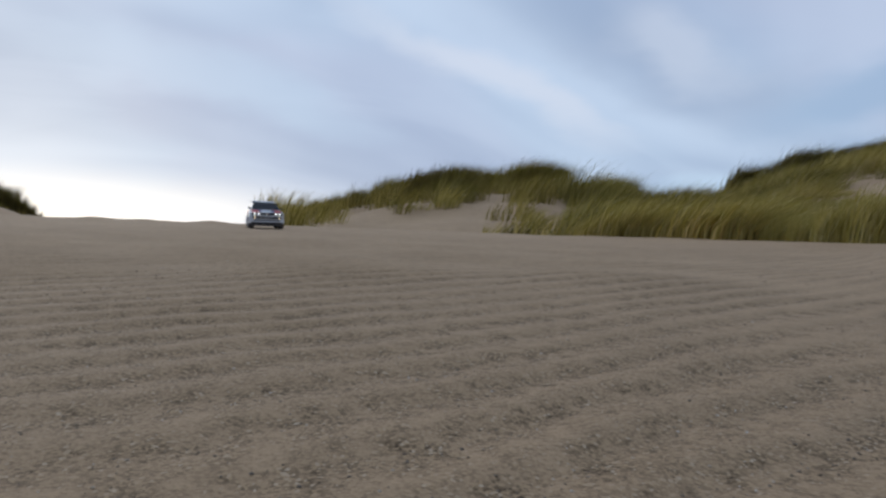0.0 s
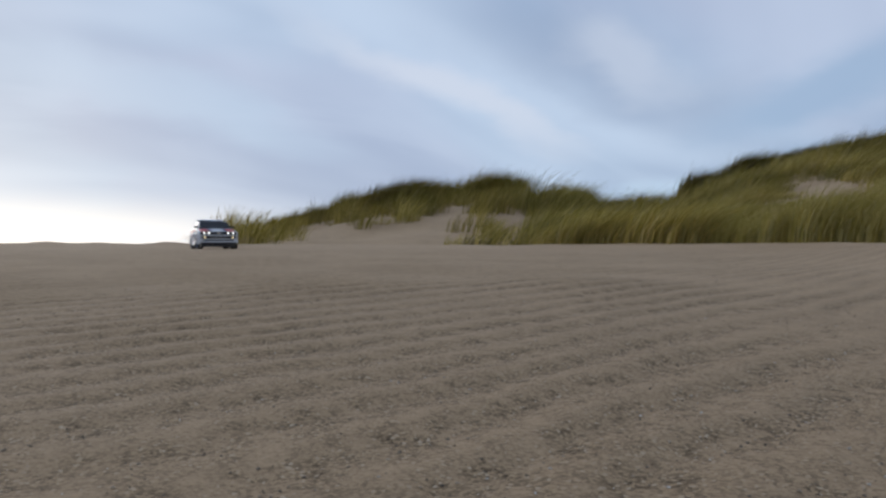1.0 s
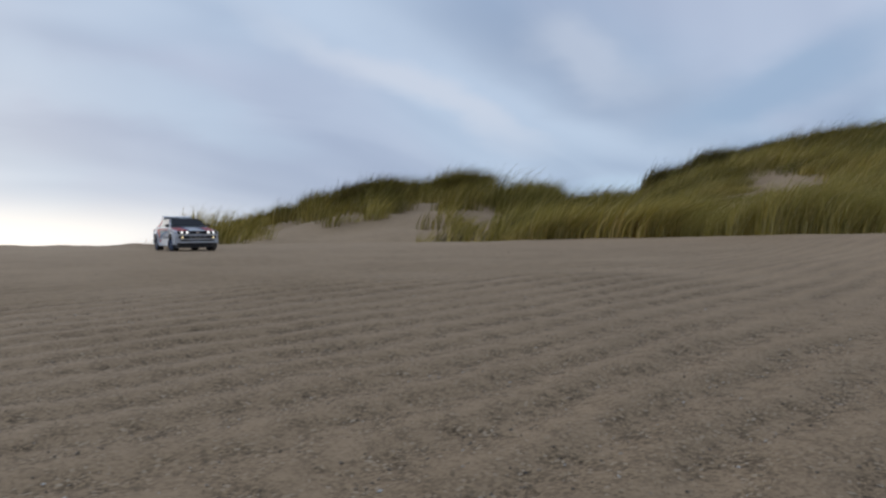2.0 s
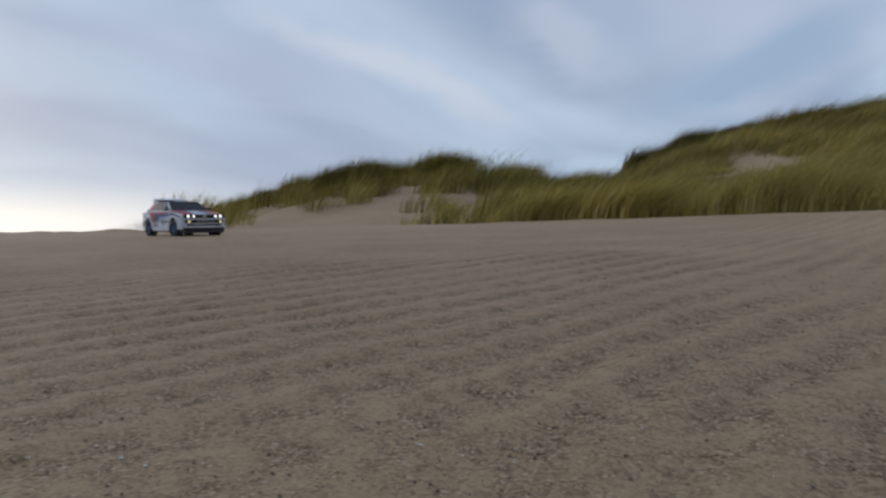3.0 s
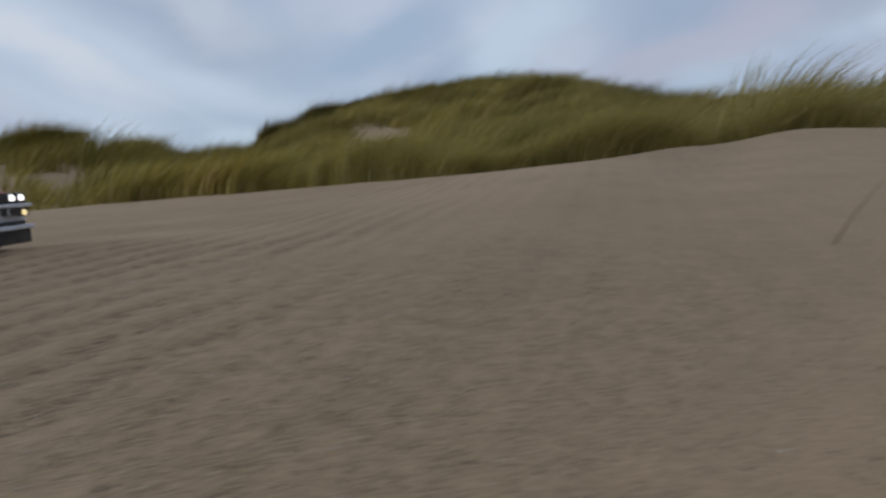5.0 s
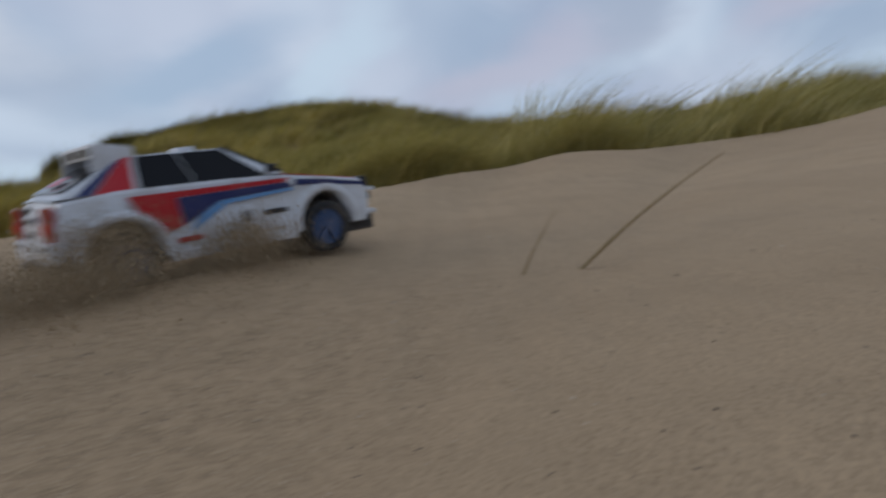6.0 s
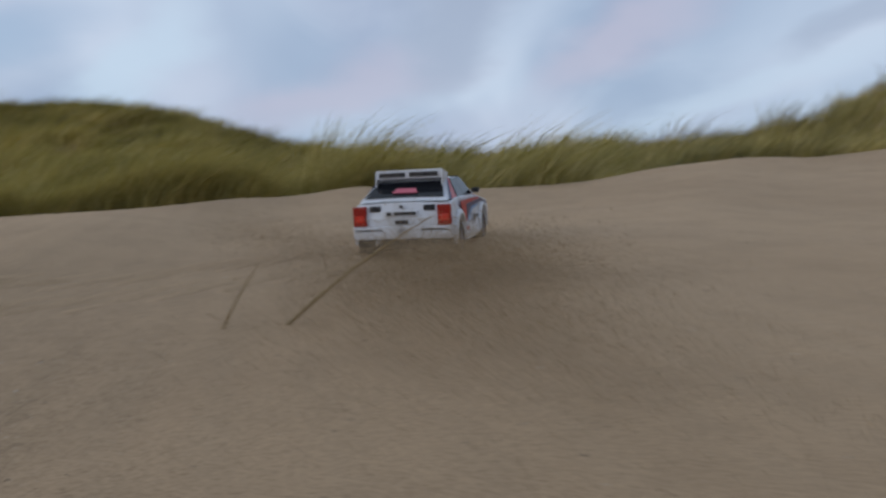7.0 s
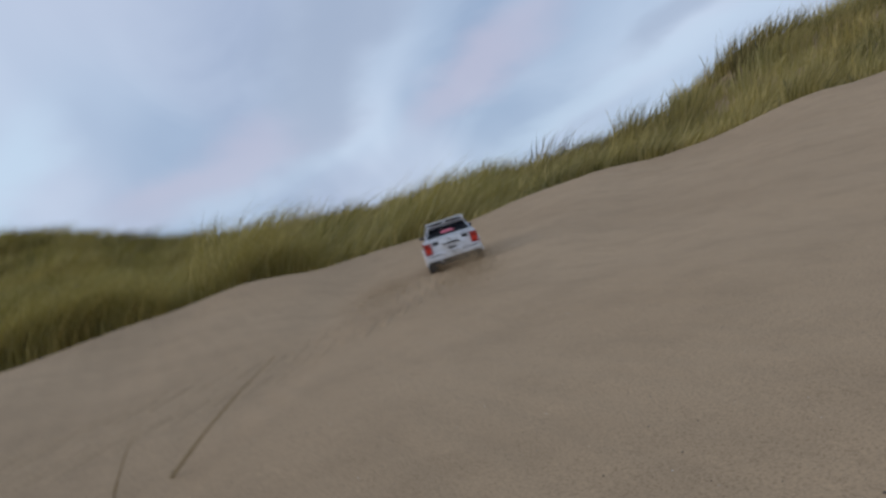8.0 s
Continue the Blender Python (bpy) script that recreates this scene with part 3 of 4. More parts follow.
def body_shell():
    """Lower body: the side profile with both wheel arches, drawn across in five stations so that the flanks bulge."""
    prof = [(-0.190, 0.040), (-0.199, 0.058), (-0.200, 0.076), (-0.192, 0.100), (-0.130, 0.106), (0.000, 0.105), (0.068, 0.102), (0.130, 0.094), (0.185, 0.085), (0.200, 0.078), (0.206, 0.060), (0.203, 0.038), (0.190, 0.026), (0.172, 0.026)]

    def arch(cx, lo):
        a0 = math.asin((lo - WHEEL_R) / ARCH_R)
        return [(cx + ARCH_R * math.cos(a), WHEEL_R + ARCH_R * math.sin(a)) for a in np.linspace(a0, math.pi - a0, 15)]

    prof += arch(FRONT_AXLE, 0.026) + [(0.06, 0.024), (-0.07, 0.024)] + arch(REAR_AXLE, 0.032)
    bm = bmesh.new()
    rings = []
    for y, k in ((-0.0930, 0.93), (-0.0915, 1.0), (-0.080, 1.0), (-0.02, 1.0), (0.02, 1.0), (0.080, 1.0), (0.0915, 1.0), (0.0930, 0.93)):
        ring = []
        for x, z in prof:
            zz = 0.062 + (z - 0.062) * k
            crown = 0.004 * (1 - (y / 0.093) ** 2) if z > 0.08 else 0
            nose = 0.010 * (abs(y) / 0.093) ** 3 * (1 if x > 0.19 else -0.6 if x < -0.18 else 0)
            tuck = 0.006 * max(0, (z - 0.085) / 0.02) if abs(y) > 0.09 else 0
            ring.append(bm.verts.new((x - nose, y - math.copysign(tuck, y), zz + crown)))
        rings.append(ring)
    n = len(prof)
    for a, b in zip(rings, rings[1:]):
        for i in range(n):
            bm.faces.new((a[i], a[(i + 1) % n], b[(i + 1) % n], b[i]))
    bm.faces.new(rings[0])
    bm.faces.new(rings[-1][::-1])
    bmesh.ops.triangulate(bm, faces=[f for f in bm.faces if len(f.verts) > 4])
    return bm


# cabin corner points: half widths narrow towards the roof
CAB = dict(wl=(0.078, 0.083, 0.1035), wt=(0.006, 0.066, 0.1395), rt=(-0.112, 0.066, 0.1400), rl=(-0.190, 0.083, 0.1035))


def cab(name, side):
    x, y, z = CAB[name]
    return Vector((x, y * side, z))


def cabin_shell():
    bm = bmesh.new()
    rows = []
    for nm in ("wl", "wt", "rt", "rl"):
        L, R = cab(nm, 1), cab(nm, -1)
        crown = 0.003 if nm in ("wt", "rt") else 0.002
        rows.append([bm.verts.new(L.lerp(R, u) + Vector((0, 0, crown * (1 - (2 * u - 1) ** 2)))) for u in (0, .12, .3, .5, .7, .88, 1)])
    for a, b in zip(rows, rows[1:]):
        for i in range(6):
            bm.faces.new((a[i], a[i + 1], b[i + 1], b[i]))
    for s in (0, -1):
        bm.faces.new([r[s] for r in rows])
    bm.faces.new(rows[0][::-1] + rows[3])
    edges = [e for e in bm.edges if e.calc_length() > 0.02 and abs(e.verts[0].co.y) > 0.06 and abs(e.verts[1].co.y) > 0.06 and e.verts[0].co.y * e.verts[1].co.y > 0]
    bmesh.ops.bevel(bm, geom=edges, offset=0.004, segments=3, affect="EDGES", profile=0.6)
    return bm


def pane(a, b, c, d, inset, lift, thick=0.0012):
    """A panel on the quad a b c d, drawn in from its edges and lifted off it."""
    P = [Vector(p) for p in (a, b, c, d)]
    mid = sum(P, Vector()) / 4
    n = (P[1] - P[0]).cross(P[3] - P[0]).normalized()
    return slab([mid + (p - mid) * (1 - inset) + n * lift for p in P], thick)


def side_decal(points, side, lift, thick=0.0006):
    """A coloured stripe on the flank, points as (x, z) along the side."""
    y = (0.0932 + lift) * side
    pts = [(x, y, z) for x, z in points]
    if side < 0:
        pts = pts[::-1]
    return slab(pts, thick)


def make_wheel(car, name, x, y):
    s = 1 if y > 0 else -1
    w = new(name)
    w.parent = car
    w.location = (x, y, WHEEL_R)
    bm = bmesh.new()
    half = 0.0135
    seg = 36
    prof = [(-half, 0.024), (-half, 0.030), (-half * 0.8, WHEEL_R), (half * 0.8, WHEEL_R), (half, 0.030), (half, 0.024)]
    rings = [[bm.verts.new((r * (1.0 + (0.025 if (i % 2 and r > 0.033) else 0)) * math.cos(6.28319 * i / seg), yy, r * (1.0 + (0.025 if (i % 2 and r > 0.033) else 0)) * math.sin(6.28319 * i / seg))) for i in range(seg)] for yy, r in prof]
    for a, b in zip(rings, rings[1:] + rings[:1]):
        for i in range(seg):
            bm.faces.new((a[i], a[(i + 1) % seg], b[(i + 1) % seg], b[i]))
    part("tyre", bm, TYRE, w, "dusty black rubber tyre")
    bm = bmesh.new()
    bmesh.ops.create_cone(bm, cap_ends=True, segments=28, radius1=0.0242, radius2=0.0242, depth=0.018, matrix=Matrix.Rotation(radians(90), 4, "X"))
    for k in range(5):
        a = 6.28319 * k / 5
        m = Matrix.Rotation(a, 4, "Y") @ Matrix.Translation((0.013, 0.0105 * s, 0))
        bmesh.ops.create_cube(bm, size=1, matrix=m @ Matrix.Diagonal((0.017, 0.005, 0.007, 1)))
    bmesh.ops.create_cone(bm, cap_ends=True, segments=14, radius1=0.006, radius2=0.005, depth=0.010, matrix=Matrix.Translation((0, 0.010 * s, 0)) @ Matrix.Rotation(radians(90), 4, "X"))
    part("rim", bm, RIM, w, "blue five-spoke wheel rim", False)
    return w


def make_car():
    car = tagged(new("rally_car"), "white radio-controlled rally hatchback with red and blue stripes on sand", "toy car")
    body = part("body", body_shell(), WHITE, car, "white lower body shell with wheel arches")
    cabin = part("cabin", cabin_shell(), WHITE, car, "white cabin with raked hatchback")
    part("chassis", bar(-0.18, 0.18, -0.05, 0.05, 0.016, 0.036, 0.003), BLACK, car, "black chassis tub")
    for ax in (FRONT_AXLE, REAR_AXLE):
        part("axle", disc(ax, 0, WHEEL_R, 0.004, 0.15, "y", 10), BARE_METAL, car)
    # glass
    q = {k: (cab(k, 1), cab(k, -1)) for k in CAB}
    part("windscreen", pane(q["wl"][0], q["wt"][0], q["wt"][1], q["wl"][1], 0.05, 0.0028, 0.0012), TINT, cabin, "dark windscreen")
    part("rear_window", pane(q["rt"][0].lerp(q["rl"][0], .16), q["rl"][0].lerp(q["rt"][0], .12), q["rl"][1].lerp(q["rt"][1], .12), q["rt"][1].lerp(q["rl"][1], .16), 0.09, 0.0022), TINT, cabin, "dark rear window")
    part("window_sticker", slab([Vector((-0.1705, y, 0.1180)) + Vector((-0.0005, 0, 0)) for y in (0.024, -0.024)] + [Vector((-0.1570, y, 0.1252)) for y in (-0.018, 0.018)], 0.0009), PINK, cabin, "pale red window sticker")
    for s in (1, -1):
        a, b, c, d = cab("wl", s), cab("wt", s), cab("rt", s), cab("rl", s)
        f0, f1 = a.lerp(d, 0.10), b.lerp(c, 0.04)
        m0, m1 = a.lerp(d, 0.44), b.lerp(c, 0.50)
        e0, e1 = a.lerp(d, 0.68), b.lerp(c, 0.90)
        for p0, p1, p2, p3 in ((f0, f1, m1, m0), (m0, m1, e1, e0)):
            quad = (p0, p3, p2, p1) if s > 0 else (p0, p1, p2, p3)
            bm = pane(*quad, 0.045, 0.0010)
            part("side_window", bm, TINT, cabin, "dark side window")
        # red sweep over the rear pillar
        r0, r1, r2, r3 = a.lerp(d, 0.70), b.lerp(c, 0.93), b.lerp(c, 1.0), a.lerp(d, 0.86)
        quad = (r0, r3, r2, r1) if s > 0 else (r0, r1, r2, r3)
        part("pillar_stripe", pane(*quad, 0.04, 0.0008, 0.0007), RED, cabin, "red pillar stripe")
        g0, g1, g2, g3 = a.lerp(d, 0.865), b.lerp(c, 1.0), b.lerp(c, 1.0).lerp(d, .25), a.lerp(d, 0.93)
        quad = (g0, g3, g2, g1) if s > 0 else (g0, g1, g2, g3)
        part("pillar_stripe", pane(*quad, 0.06, 0.0008, 0.0007), NAVY, cabin, "navy pillar stripe")
        # flank stripes
        part("flank_stripe", side_decal([(-0.100, 0.062), (-0.122, 0.099), (0.076, 0.0985), (0.070, 0.0935), (-0.070, 0.0915), (-0.066, 0.060), (-0.088, 0.052)], s, 0.0), RED, body, "red flank stripe")
        part("flank_stripe", side_decal([(-0.064, 0.060), (-0.068, 0.0910), (0.072, 0.0930), (0.080, 0.086), (-0.020, 0.082), (-0.050, 0.066)], s, 0.0), NAVY, body, "navy flank stripe")
        part("flank_stripe", side_decal([(-0.058, 0.050), (-0.048, 0.0655), (-0.019, 0.0815), (0.080, 0.0855), (0.080, 0.082), (-0.010, 0.0765), (-0.036, 0.062)], s, 0.0), SKYBLUE, body, "light blue flank stripe")
        part("flank_stripe", side_decal([(0.085, 0.0875), (0.085, 0.0955), (0.130, 0.0900), (0.190, 0.0800), (0.192, 0.0750), (0.130, 0.0840)], s, 0.0), NAVY, body, "navy wing stripe")
        part("door_roundel", disc(0.012, 0.0936 * s, 0.058, 0.0135, 0.0012, "y", 24), WHITE, body, "white start-number roundel")
        for dx, dz in ((-0.004, 0.058), (0.004, 0.058)):
            part("number_bar", bar(0.012 + dx - 0.0022, 0.012 + dx + 0.0022, 0.0942 * s, 0.0948 * s, dz - 0.007, dz + 0.007, 0), BLACK, body, "black bar")
        part("sponsor_bar", bar(0.036, 0.068, 0.0930 * s, 0.0937 * s, 0.056, 0.062, 0), BLACK, body, "dark bar on the door")
        part("sponsor_bar", bar(-0.075, -0.045, 0.0930 * s, 0.0937 * s, 0.040, 0.046, 0), RED, body, "red bar on the sill")
        # hood stripes
        part("hood_stripe", slab([(0.085, 0.046 * s, 0.1044), (0.186, 0.040 * s, 0.0890), (0.186, 0.080 * s, 0.0872), (0.085, 0.084 * s, 0.1024)][::-s], 0.0012), RED, body, "red bonnet stripe")
        part("hood_stripe", slab([(0.085, 0.030 * s, 0.1046), (0.180, 0.028 * s, 0.0904), (0.180, 0.041 * s, 0.0896), (0.085, 0.046 * s, 0.1042)][::-s], 0.0012), NAVY, body, "navy bonnet stripe")
        # flared arches
        for cx in (FRONT_AXLE, REAR_AXLE):
            bm = bmesh.new()
            angs = np.linspace(radians(-8), radians(188), 17)
            rows = [[bm.verts.new((cx + r * math.cos(a), yy * s, WHEEL_R + r * math.sin(a))) for a in angs] for r, yy in ((ARCH_R - 0.001, 0.088), (ARCH_R - 0.001, 0.0975), (ARCH_R + 0.006, 0.0965), (ARCH_R + 0.010, 0.0925))]
            for a, b in zip(rows, rows[1:]):
                for i in range(16):
                    bm.faces.new((a[i], a[i + 1], b[i + 1], b[i]))
            part("wheel_arch", bm, WHITE, body, "flared white wheel arch", True)
            part("arch_liner", bar(cx - 0.040, cx + 0.040, 0.052 * s, 0.056 * s, 0.022, 0.074, 0.001), BLACK, body, "black arch liner")
        part("sill", bar(-0.085, 0.078, 0.086 * s, 0.095 * s, 0.020, 0.031, 0.002), WHITE, body, "white side sill")
        # mirrors
        part("door_mirror", bar(0.050, 0.060, (0.083 if s > 0 else -0.099), (0.099 if s > 0 else -0.083), 0.107, 0.117, 0.003), BLACK, car, "black door mirror")
        # lamps at the nose: two round lamps a side, a fog lamp below
        for dy in (0.068, 0.046):
            lamp = part("headlight", disc(0.2010, dy * s, 0.0795, 0.0068, 0.012, "x"), CHROME, car, "round headlight with chrome reflector")
            part("bulb", disc(0.2080, dy * s, 0.0795, 0.0046, 0.003, "x"), HEADLIGHT, lamp, "lit white headlight bulb")
        fog = part("fog_lamp", disc(0.2055, 0.066 * s, 0.0575, 0.0058, 0.010, "x"), CHROME, car, "round fog lamp in the bumper")
        part("bulb", disc(0.2110, 0.066 * s, 0.0575, 0.0042, 0.003, "x"), FOG, fog, "lit yellow fog bulb")
        # tail lamps
        tail = part("tail_lamp", bar(-0.2015, -0.193, (0.066 if s > 0 else -0.0905), (0.0905 if s > 0 else -0.066), 0.0625, 0.0985, 0.0015), TAIL, car, "red tail lamp cluster")
        part("brake_bulb", bar(-0.2035, -0.2005, (0.070 if s > 0 else -0.086), (0.086 if s > 0 else -0.070), 0.070, 0.082, 0.001), BRAKE, tail, "red brake lamp")
        part("vent_grille", bar(-0.1965, -0.190, (0.040 if s > 0 else -0.060), (0.060 if s > 0 else -0.040), 0.0885, 0.0985, 0.001), BLACK, body, "black round-edged rear vent")
        part("bumper_slot", bar(-0.2045, -0.198, (0.036 if s > 0 else -0.086), (0.086 if s > 0 else -0.036), 0.0535, 0.0570, 0), BLACK, body, "black bumper slot")
        part("mud_flap", bar(-0.181, -0.179, (0.062 if s > 0 else -0.090), (0.090 if s > 0 else -0.062), 0.012, 0.040, 0), BLACK, car, "black mud flap")
    # nose
    part("grille", bar(0.1960, 0.2045, -0.084, 0.084, 0.0715, 0.0868, 0.001), BLACK, body, "black radiator grille and lamp surround")
    part("grille_badge", bar(0.2040, 0.2060, -0.006, 0.006, 0.0755, 0.0835, 0.0005), CHROME, body, "small plain chrome badge")
    part("front_bumper", bar(0.196, 0.2125, -0.088, 0.088, 0.0655, 0.0708, 0.0015), WHITE, car, "white front bumper rib")
    part("bumper_intake", bar(0.2000, 0.2095, -0.080, 0.080, 0.0535, 0.0640, 0.001), BLACK, body, "black bumper intake")
    for y in (-0.030, -0.010, 0.010, 0.030):
        part("intake_bar", bar(0.2090, 0.2105, y - 0.0015, y + 0.0015, 0.0535, 0.0640, 0), WHITE, body)
    # splitter made taller: its black also stands for the shadow under the nose
    part("front_splitter", bar(0.160, 0.2060, -0.084, 0.084, 0.0120, 0.0330, 0.0015), BLACK, car, "black front splitter, made taller to paint in the shadow under the nose")
    part("lower_bumper", bar(0.194, 0.2105, -0.089, 0.089, 0.0330, 0.0395, 0.002), WHITE, car, "white lower bumper lip")
    part("lower_slot", bar(0.198, 0.2085, -0.070, 0.070, 0.0405, 0.0455, 0.001), BLACK, body, "black slot in the lower bumper")
    # tail
    part("rear_bumper", bar(-0.2045, -0.190, -0.091, 0.091, 0.0385, 0.0615, 0.003), WHITE, car, "white rear bumper")
    part("diffuser", bar(-0.198, -0.170, -0.082, 0.082, 0.0260, 0.0385, 0.002), BLACK, car, "black rear diffuser")
    plate = part("plate_panel", bar(-0.2015, -0.195, -0.030, 0.030, 0.0790, 0.0895, 0.0008), WHITE, body, "white plate panel with dark bars")
    for y0, y1 in ((0.027, 0.018), (0.013, -0.027)):
        part("plate_bar", bar(-0.2025, -0.2010, y1, y0, 0.0815, 0.0872, 0), BLACK, plate, "dark bar")
    part("tailgate_handle", bar(-0.2030, -0.196, -0.012, 0.012, 0.0660, 0.0725, 0.001), BLACK, body, "black tailgate handle")
    part("tailgate_badge", disc(-0.1985, 0, 0.0965, 0.003, 0.004, "x", 12), BLACK, body, "small dark badge")
    part("tow_badge", disc(-0.2050, 0, 0.0550, 0.005, 0.002, "x", 12), BARE_METAL, body, "small round emblem")
    part("exhaust", disc(-0.2000, 0.045, 0.0330, 0.005, 0.018, "x", 12), BARE_METAL, car, "metal exhaust tip")
    # roof spoiler on two end plates, with dark bars along its back
    wing = part("spoiler", slab([(-0.100, 0.063, 0.1490), (-0.138, 0.063, 0.1545), (-0.138, -0.063, 0.1545), (-0.100, -0.063, 0.1490)], 0.0025), WHITE, car, "white roof spoiler")
    part("spoiler_back", bar(-0.1400, -0.1365, -0.0640, 0.0640, 0.1420, 0.1560, 0.001), WHITE, wing, "white spoiler edge")
    for y0, y1 in ((0.056, 0.006), (-0.002, -0.056)):
        part("lettering_bar", bar(-0.1412, -0.1395, y1, y0, 0.1448, 0.1528, 0), BLACK, wing, "black bar along the spoiler")
    for s in (1, -1):
        part("end_plate", slab([(-0.098, 0.0635 * s, 0.1395), (-0.098, 0.0635 * s, 0.1500), (-0.140, 0.0635 * s, 0.1560), (-0.146, 0.0635 * s, 0.1240)], 0.002), WHITE, wing, "white end plate")
    part("roof_vent", bar(-0.030, -0.008, -0.016, 0.016, 0.1420, 0.1475, 0.002), WHITE, cabin, "white roof scoop")
    # the sprung shell rides high over its wheels
    for ob in [o for c in car.children for o in (c, *c.children, *(g for k in c.children for g in k.children))]:
        for v in ob.data.vertices:
            v.co.z += 0.007 + 0.07 * max(0.0, v.co.z - 0.098)
    wheels = [make_wheel(car, "wheel", x, y) for x in (FRONT_AXLE, REAR_AXLE) for y in (0.0815, -0.0815)]
    return car, wheels


rally_car, WHEELS = make_car()


# ---------------------------------------------------------------- dry stems
def make_stem(base, tip, rad, label):
    """A thin dry stalk stuck in the sand, slightly bowed."""
    a, b = Vector(base), Vector(tip)
    a.z = float(ground_height(a.x, a.y)) - 0.006
    bm = bmesh.new()
    rings = []
    side = (b - a).cross(Vector((0, 0, 1))).normalized()
    upv = side.cross((b - a)).normalized()
    for i in range(9):
        u = i / 8
        c = a.lerp(b, u) + upv * 0.012 * math.sin(u * 3.1416) * (b - a).length / 0.4
        r = rad * (1 - 0.75 * u) * (1.25 if i in (2, 5) else 1)
        rings.append([bm.verts.new(c + side * r * math.cos(k * 1.0472) + upv * r * math.sin(k * 1.0472)) for k in range(6)])
    for p, q in zip(rings, rings[1:]):
        for k in range(6):
            bm.faces.new((p[k], p[(k + 1) % 6], q[(k + 1) % 6], q[k]))
    bm.faces.new(rings[0][::-1])
    bm.faces.new(rings[-1])
    ob = part("dry_stem", bm, STRAW)
    return tagged(ob, label, "dry stem", "dry stems")


make_stem((0.915, 0.152, 0), (0.972, 0.016, 0.095), 0.0022, "long straw-coloured dry grass stalk stuck slanting in sand")
make_stem((0.885, 0.196, 0), (0.885, 0.150, 0.061), 0.0012, "short thin dry grass stalk leaning out of sand")

# ---------------------------------------------------------------- grit on the sand
def scatter_grit():
    rnd = np.random.RandomState(11)
    n = 52000
    r = 0.10 + 2.6 * rnd.rand(n) ** 1.5
    a = np.radians(rnd.uniform(-48, 130, n))
    x, y = 0.1 + r * np.sin(a), -0.1 + r * np.cos(a)
    # coarse grains gather between the ripples
    lift = ground_height(x, y) - ground_height(x, y, False)
    keep = rnd.rand(n) < np.clip(0.62 - lift / 0.0042, 0.06, 0.8) * (1 - 0.75 * smooth((np.degrees(np.arctan2(x, y)) - 42) / 30))
    x, y = x[keep], y[keep]
    n = len(x)
    z = ground_height(x, y)
    s = 0.0004 + 0.0008 * rnd.rand(n) ** 3
    octa = np.array([(1, 0, 0), (0, 1, 0), (-1, 0, 0), (0, -1, 0), (0, 0, .7), (0, 0, -.7)], float)
    tri = np.array([(0, 1, 4), (1, 2, 4), (2, 3, 4), (3, 0, 4), (1, 0, 5), (2, 1, 5), (3, 2, 5), (0, 3, 5)])
    turn = rnd.uniform(0, 3.14, n)
    V = octa[None] * s[:, None, None] * rnd.uniform(0.6, 1.4, (n, 6, 1))
    cx, sx = np.cos(turn)[:, None], np.sin(turn)[:, None]
    V = np.stack([V[..., 0] * cx - V[..., 1] * sx, V[..., 0] * sx + V[..., 1] * cx, V[..., 2]], -1) + np.stack([x, y, z + s * 0.25], -1)[:, None]
    F = (tri[None] + 6 * np.arange(n)[:, None, None]).reshape(-1, 3)
    me = mesh_from("shell_grit", V.reshape(-1, 3).tolist(), F.tolist(), GRIT)
    tagged(new("shell_grit", me), "dark and pale shell grit scattered on sand", "grit", kind="stuff")


scatter_grit()

# ---------------------------------------------------------------- what moves
# seconds, x, y, heading in degrees of the car
DRIVE = [(0, -0.923, 3.86, -72.5), (0.5, -0.911, 3.676, -70.5), (1, -0.882, 3.442, -68.7), (1.5, -0.843, 3.24, -65.5), (2.2, -0.79, 3.08, -60), (2.8, -0.73, 2.955, -56), (3, -0.70, 2.90, -54.5), (3.5, -0.566, 2.545, -52),
         (3.8, -0.41, 2.06, -49), (4, -0.343, 1.77, -46), (4.5, -0.12, 1.45, -43), (4.8, 0.03, 1.285, -41), (5, 0.124, 1.183, -38.5), (5.2, 0.239, 1.048, -35), (5.7, 0.63, 0.77, -22), (6.3, 1.085, 0.505, -5), (6.5, 1.275, 0.427, 1), (6.8, 1.53, 0.350, 3),
         (7, 1.665, 0.252, 5), (7.3, 1.917, 0.165, 6.5), (7.5, 2.171, 0.118, 9), (8, 2.563, 0.022, 10)]
STEPS = [i / 30 for i in range(241)]


def glide(t, col):
    """The drive's value at t, smoothed over a third of a second."""
    T = [r[0] for r in DRIVE]
    v = [r[col] for r in DRIVE]
    ws, total = 0, 0
    for k in range(-4, 5):
        w = 5 - abs(k)
        q = t + k * 0.035
        if q < 0:
            val = v[0] + (v[1] - v[0]) / (T[1] - T[0]) * q
        elif q > 8:
            val = v[-1] + (v[-1] - v[-2]) / (T[-1] - T[-2]) * (q - 8)
        else:
            val = float(np.interp(q, T, v))
        ws, total = ws + w * val, total + w
    return ws / total


def stand(x, y, heading):
    """The pose of a car whose wheels rest on the sand."""
    e = 0.1
    gx = float(ground_height(x + e, y, False) - ground_height(x - e, y, False)) / (2 * e)
    gy = float(ground_height(x, y + e, False) - ground_height(x, y - e, False)) / (2 * e)
    n = Vector((-gx, -gy, 1)).normalized()
    f = Vector((math.cos(radians(heading)), math.sin(radians(heading)), 0))
    f = (f - n * f.dot(n)).normalized()
    l = n.cross(f)
    m = Matrix((f, l, n)).transposed().to_4x4()
    m.translation = (x, y, float(ground_height(x, y, False)) - 0.005)
    return m


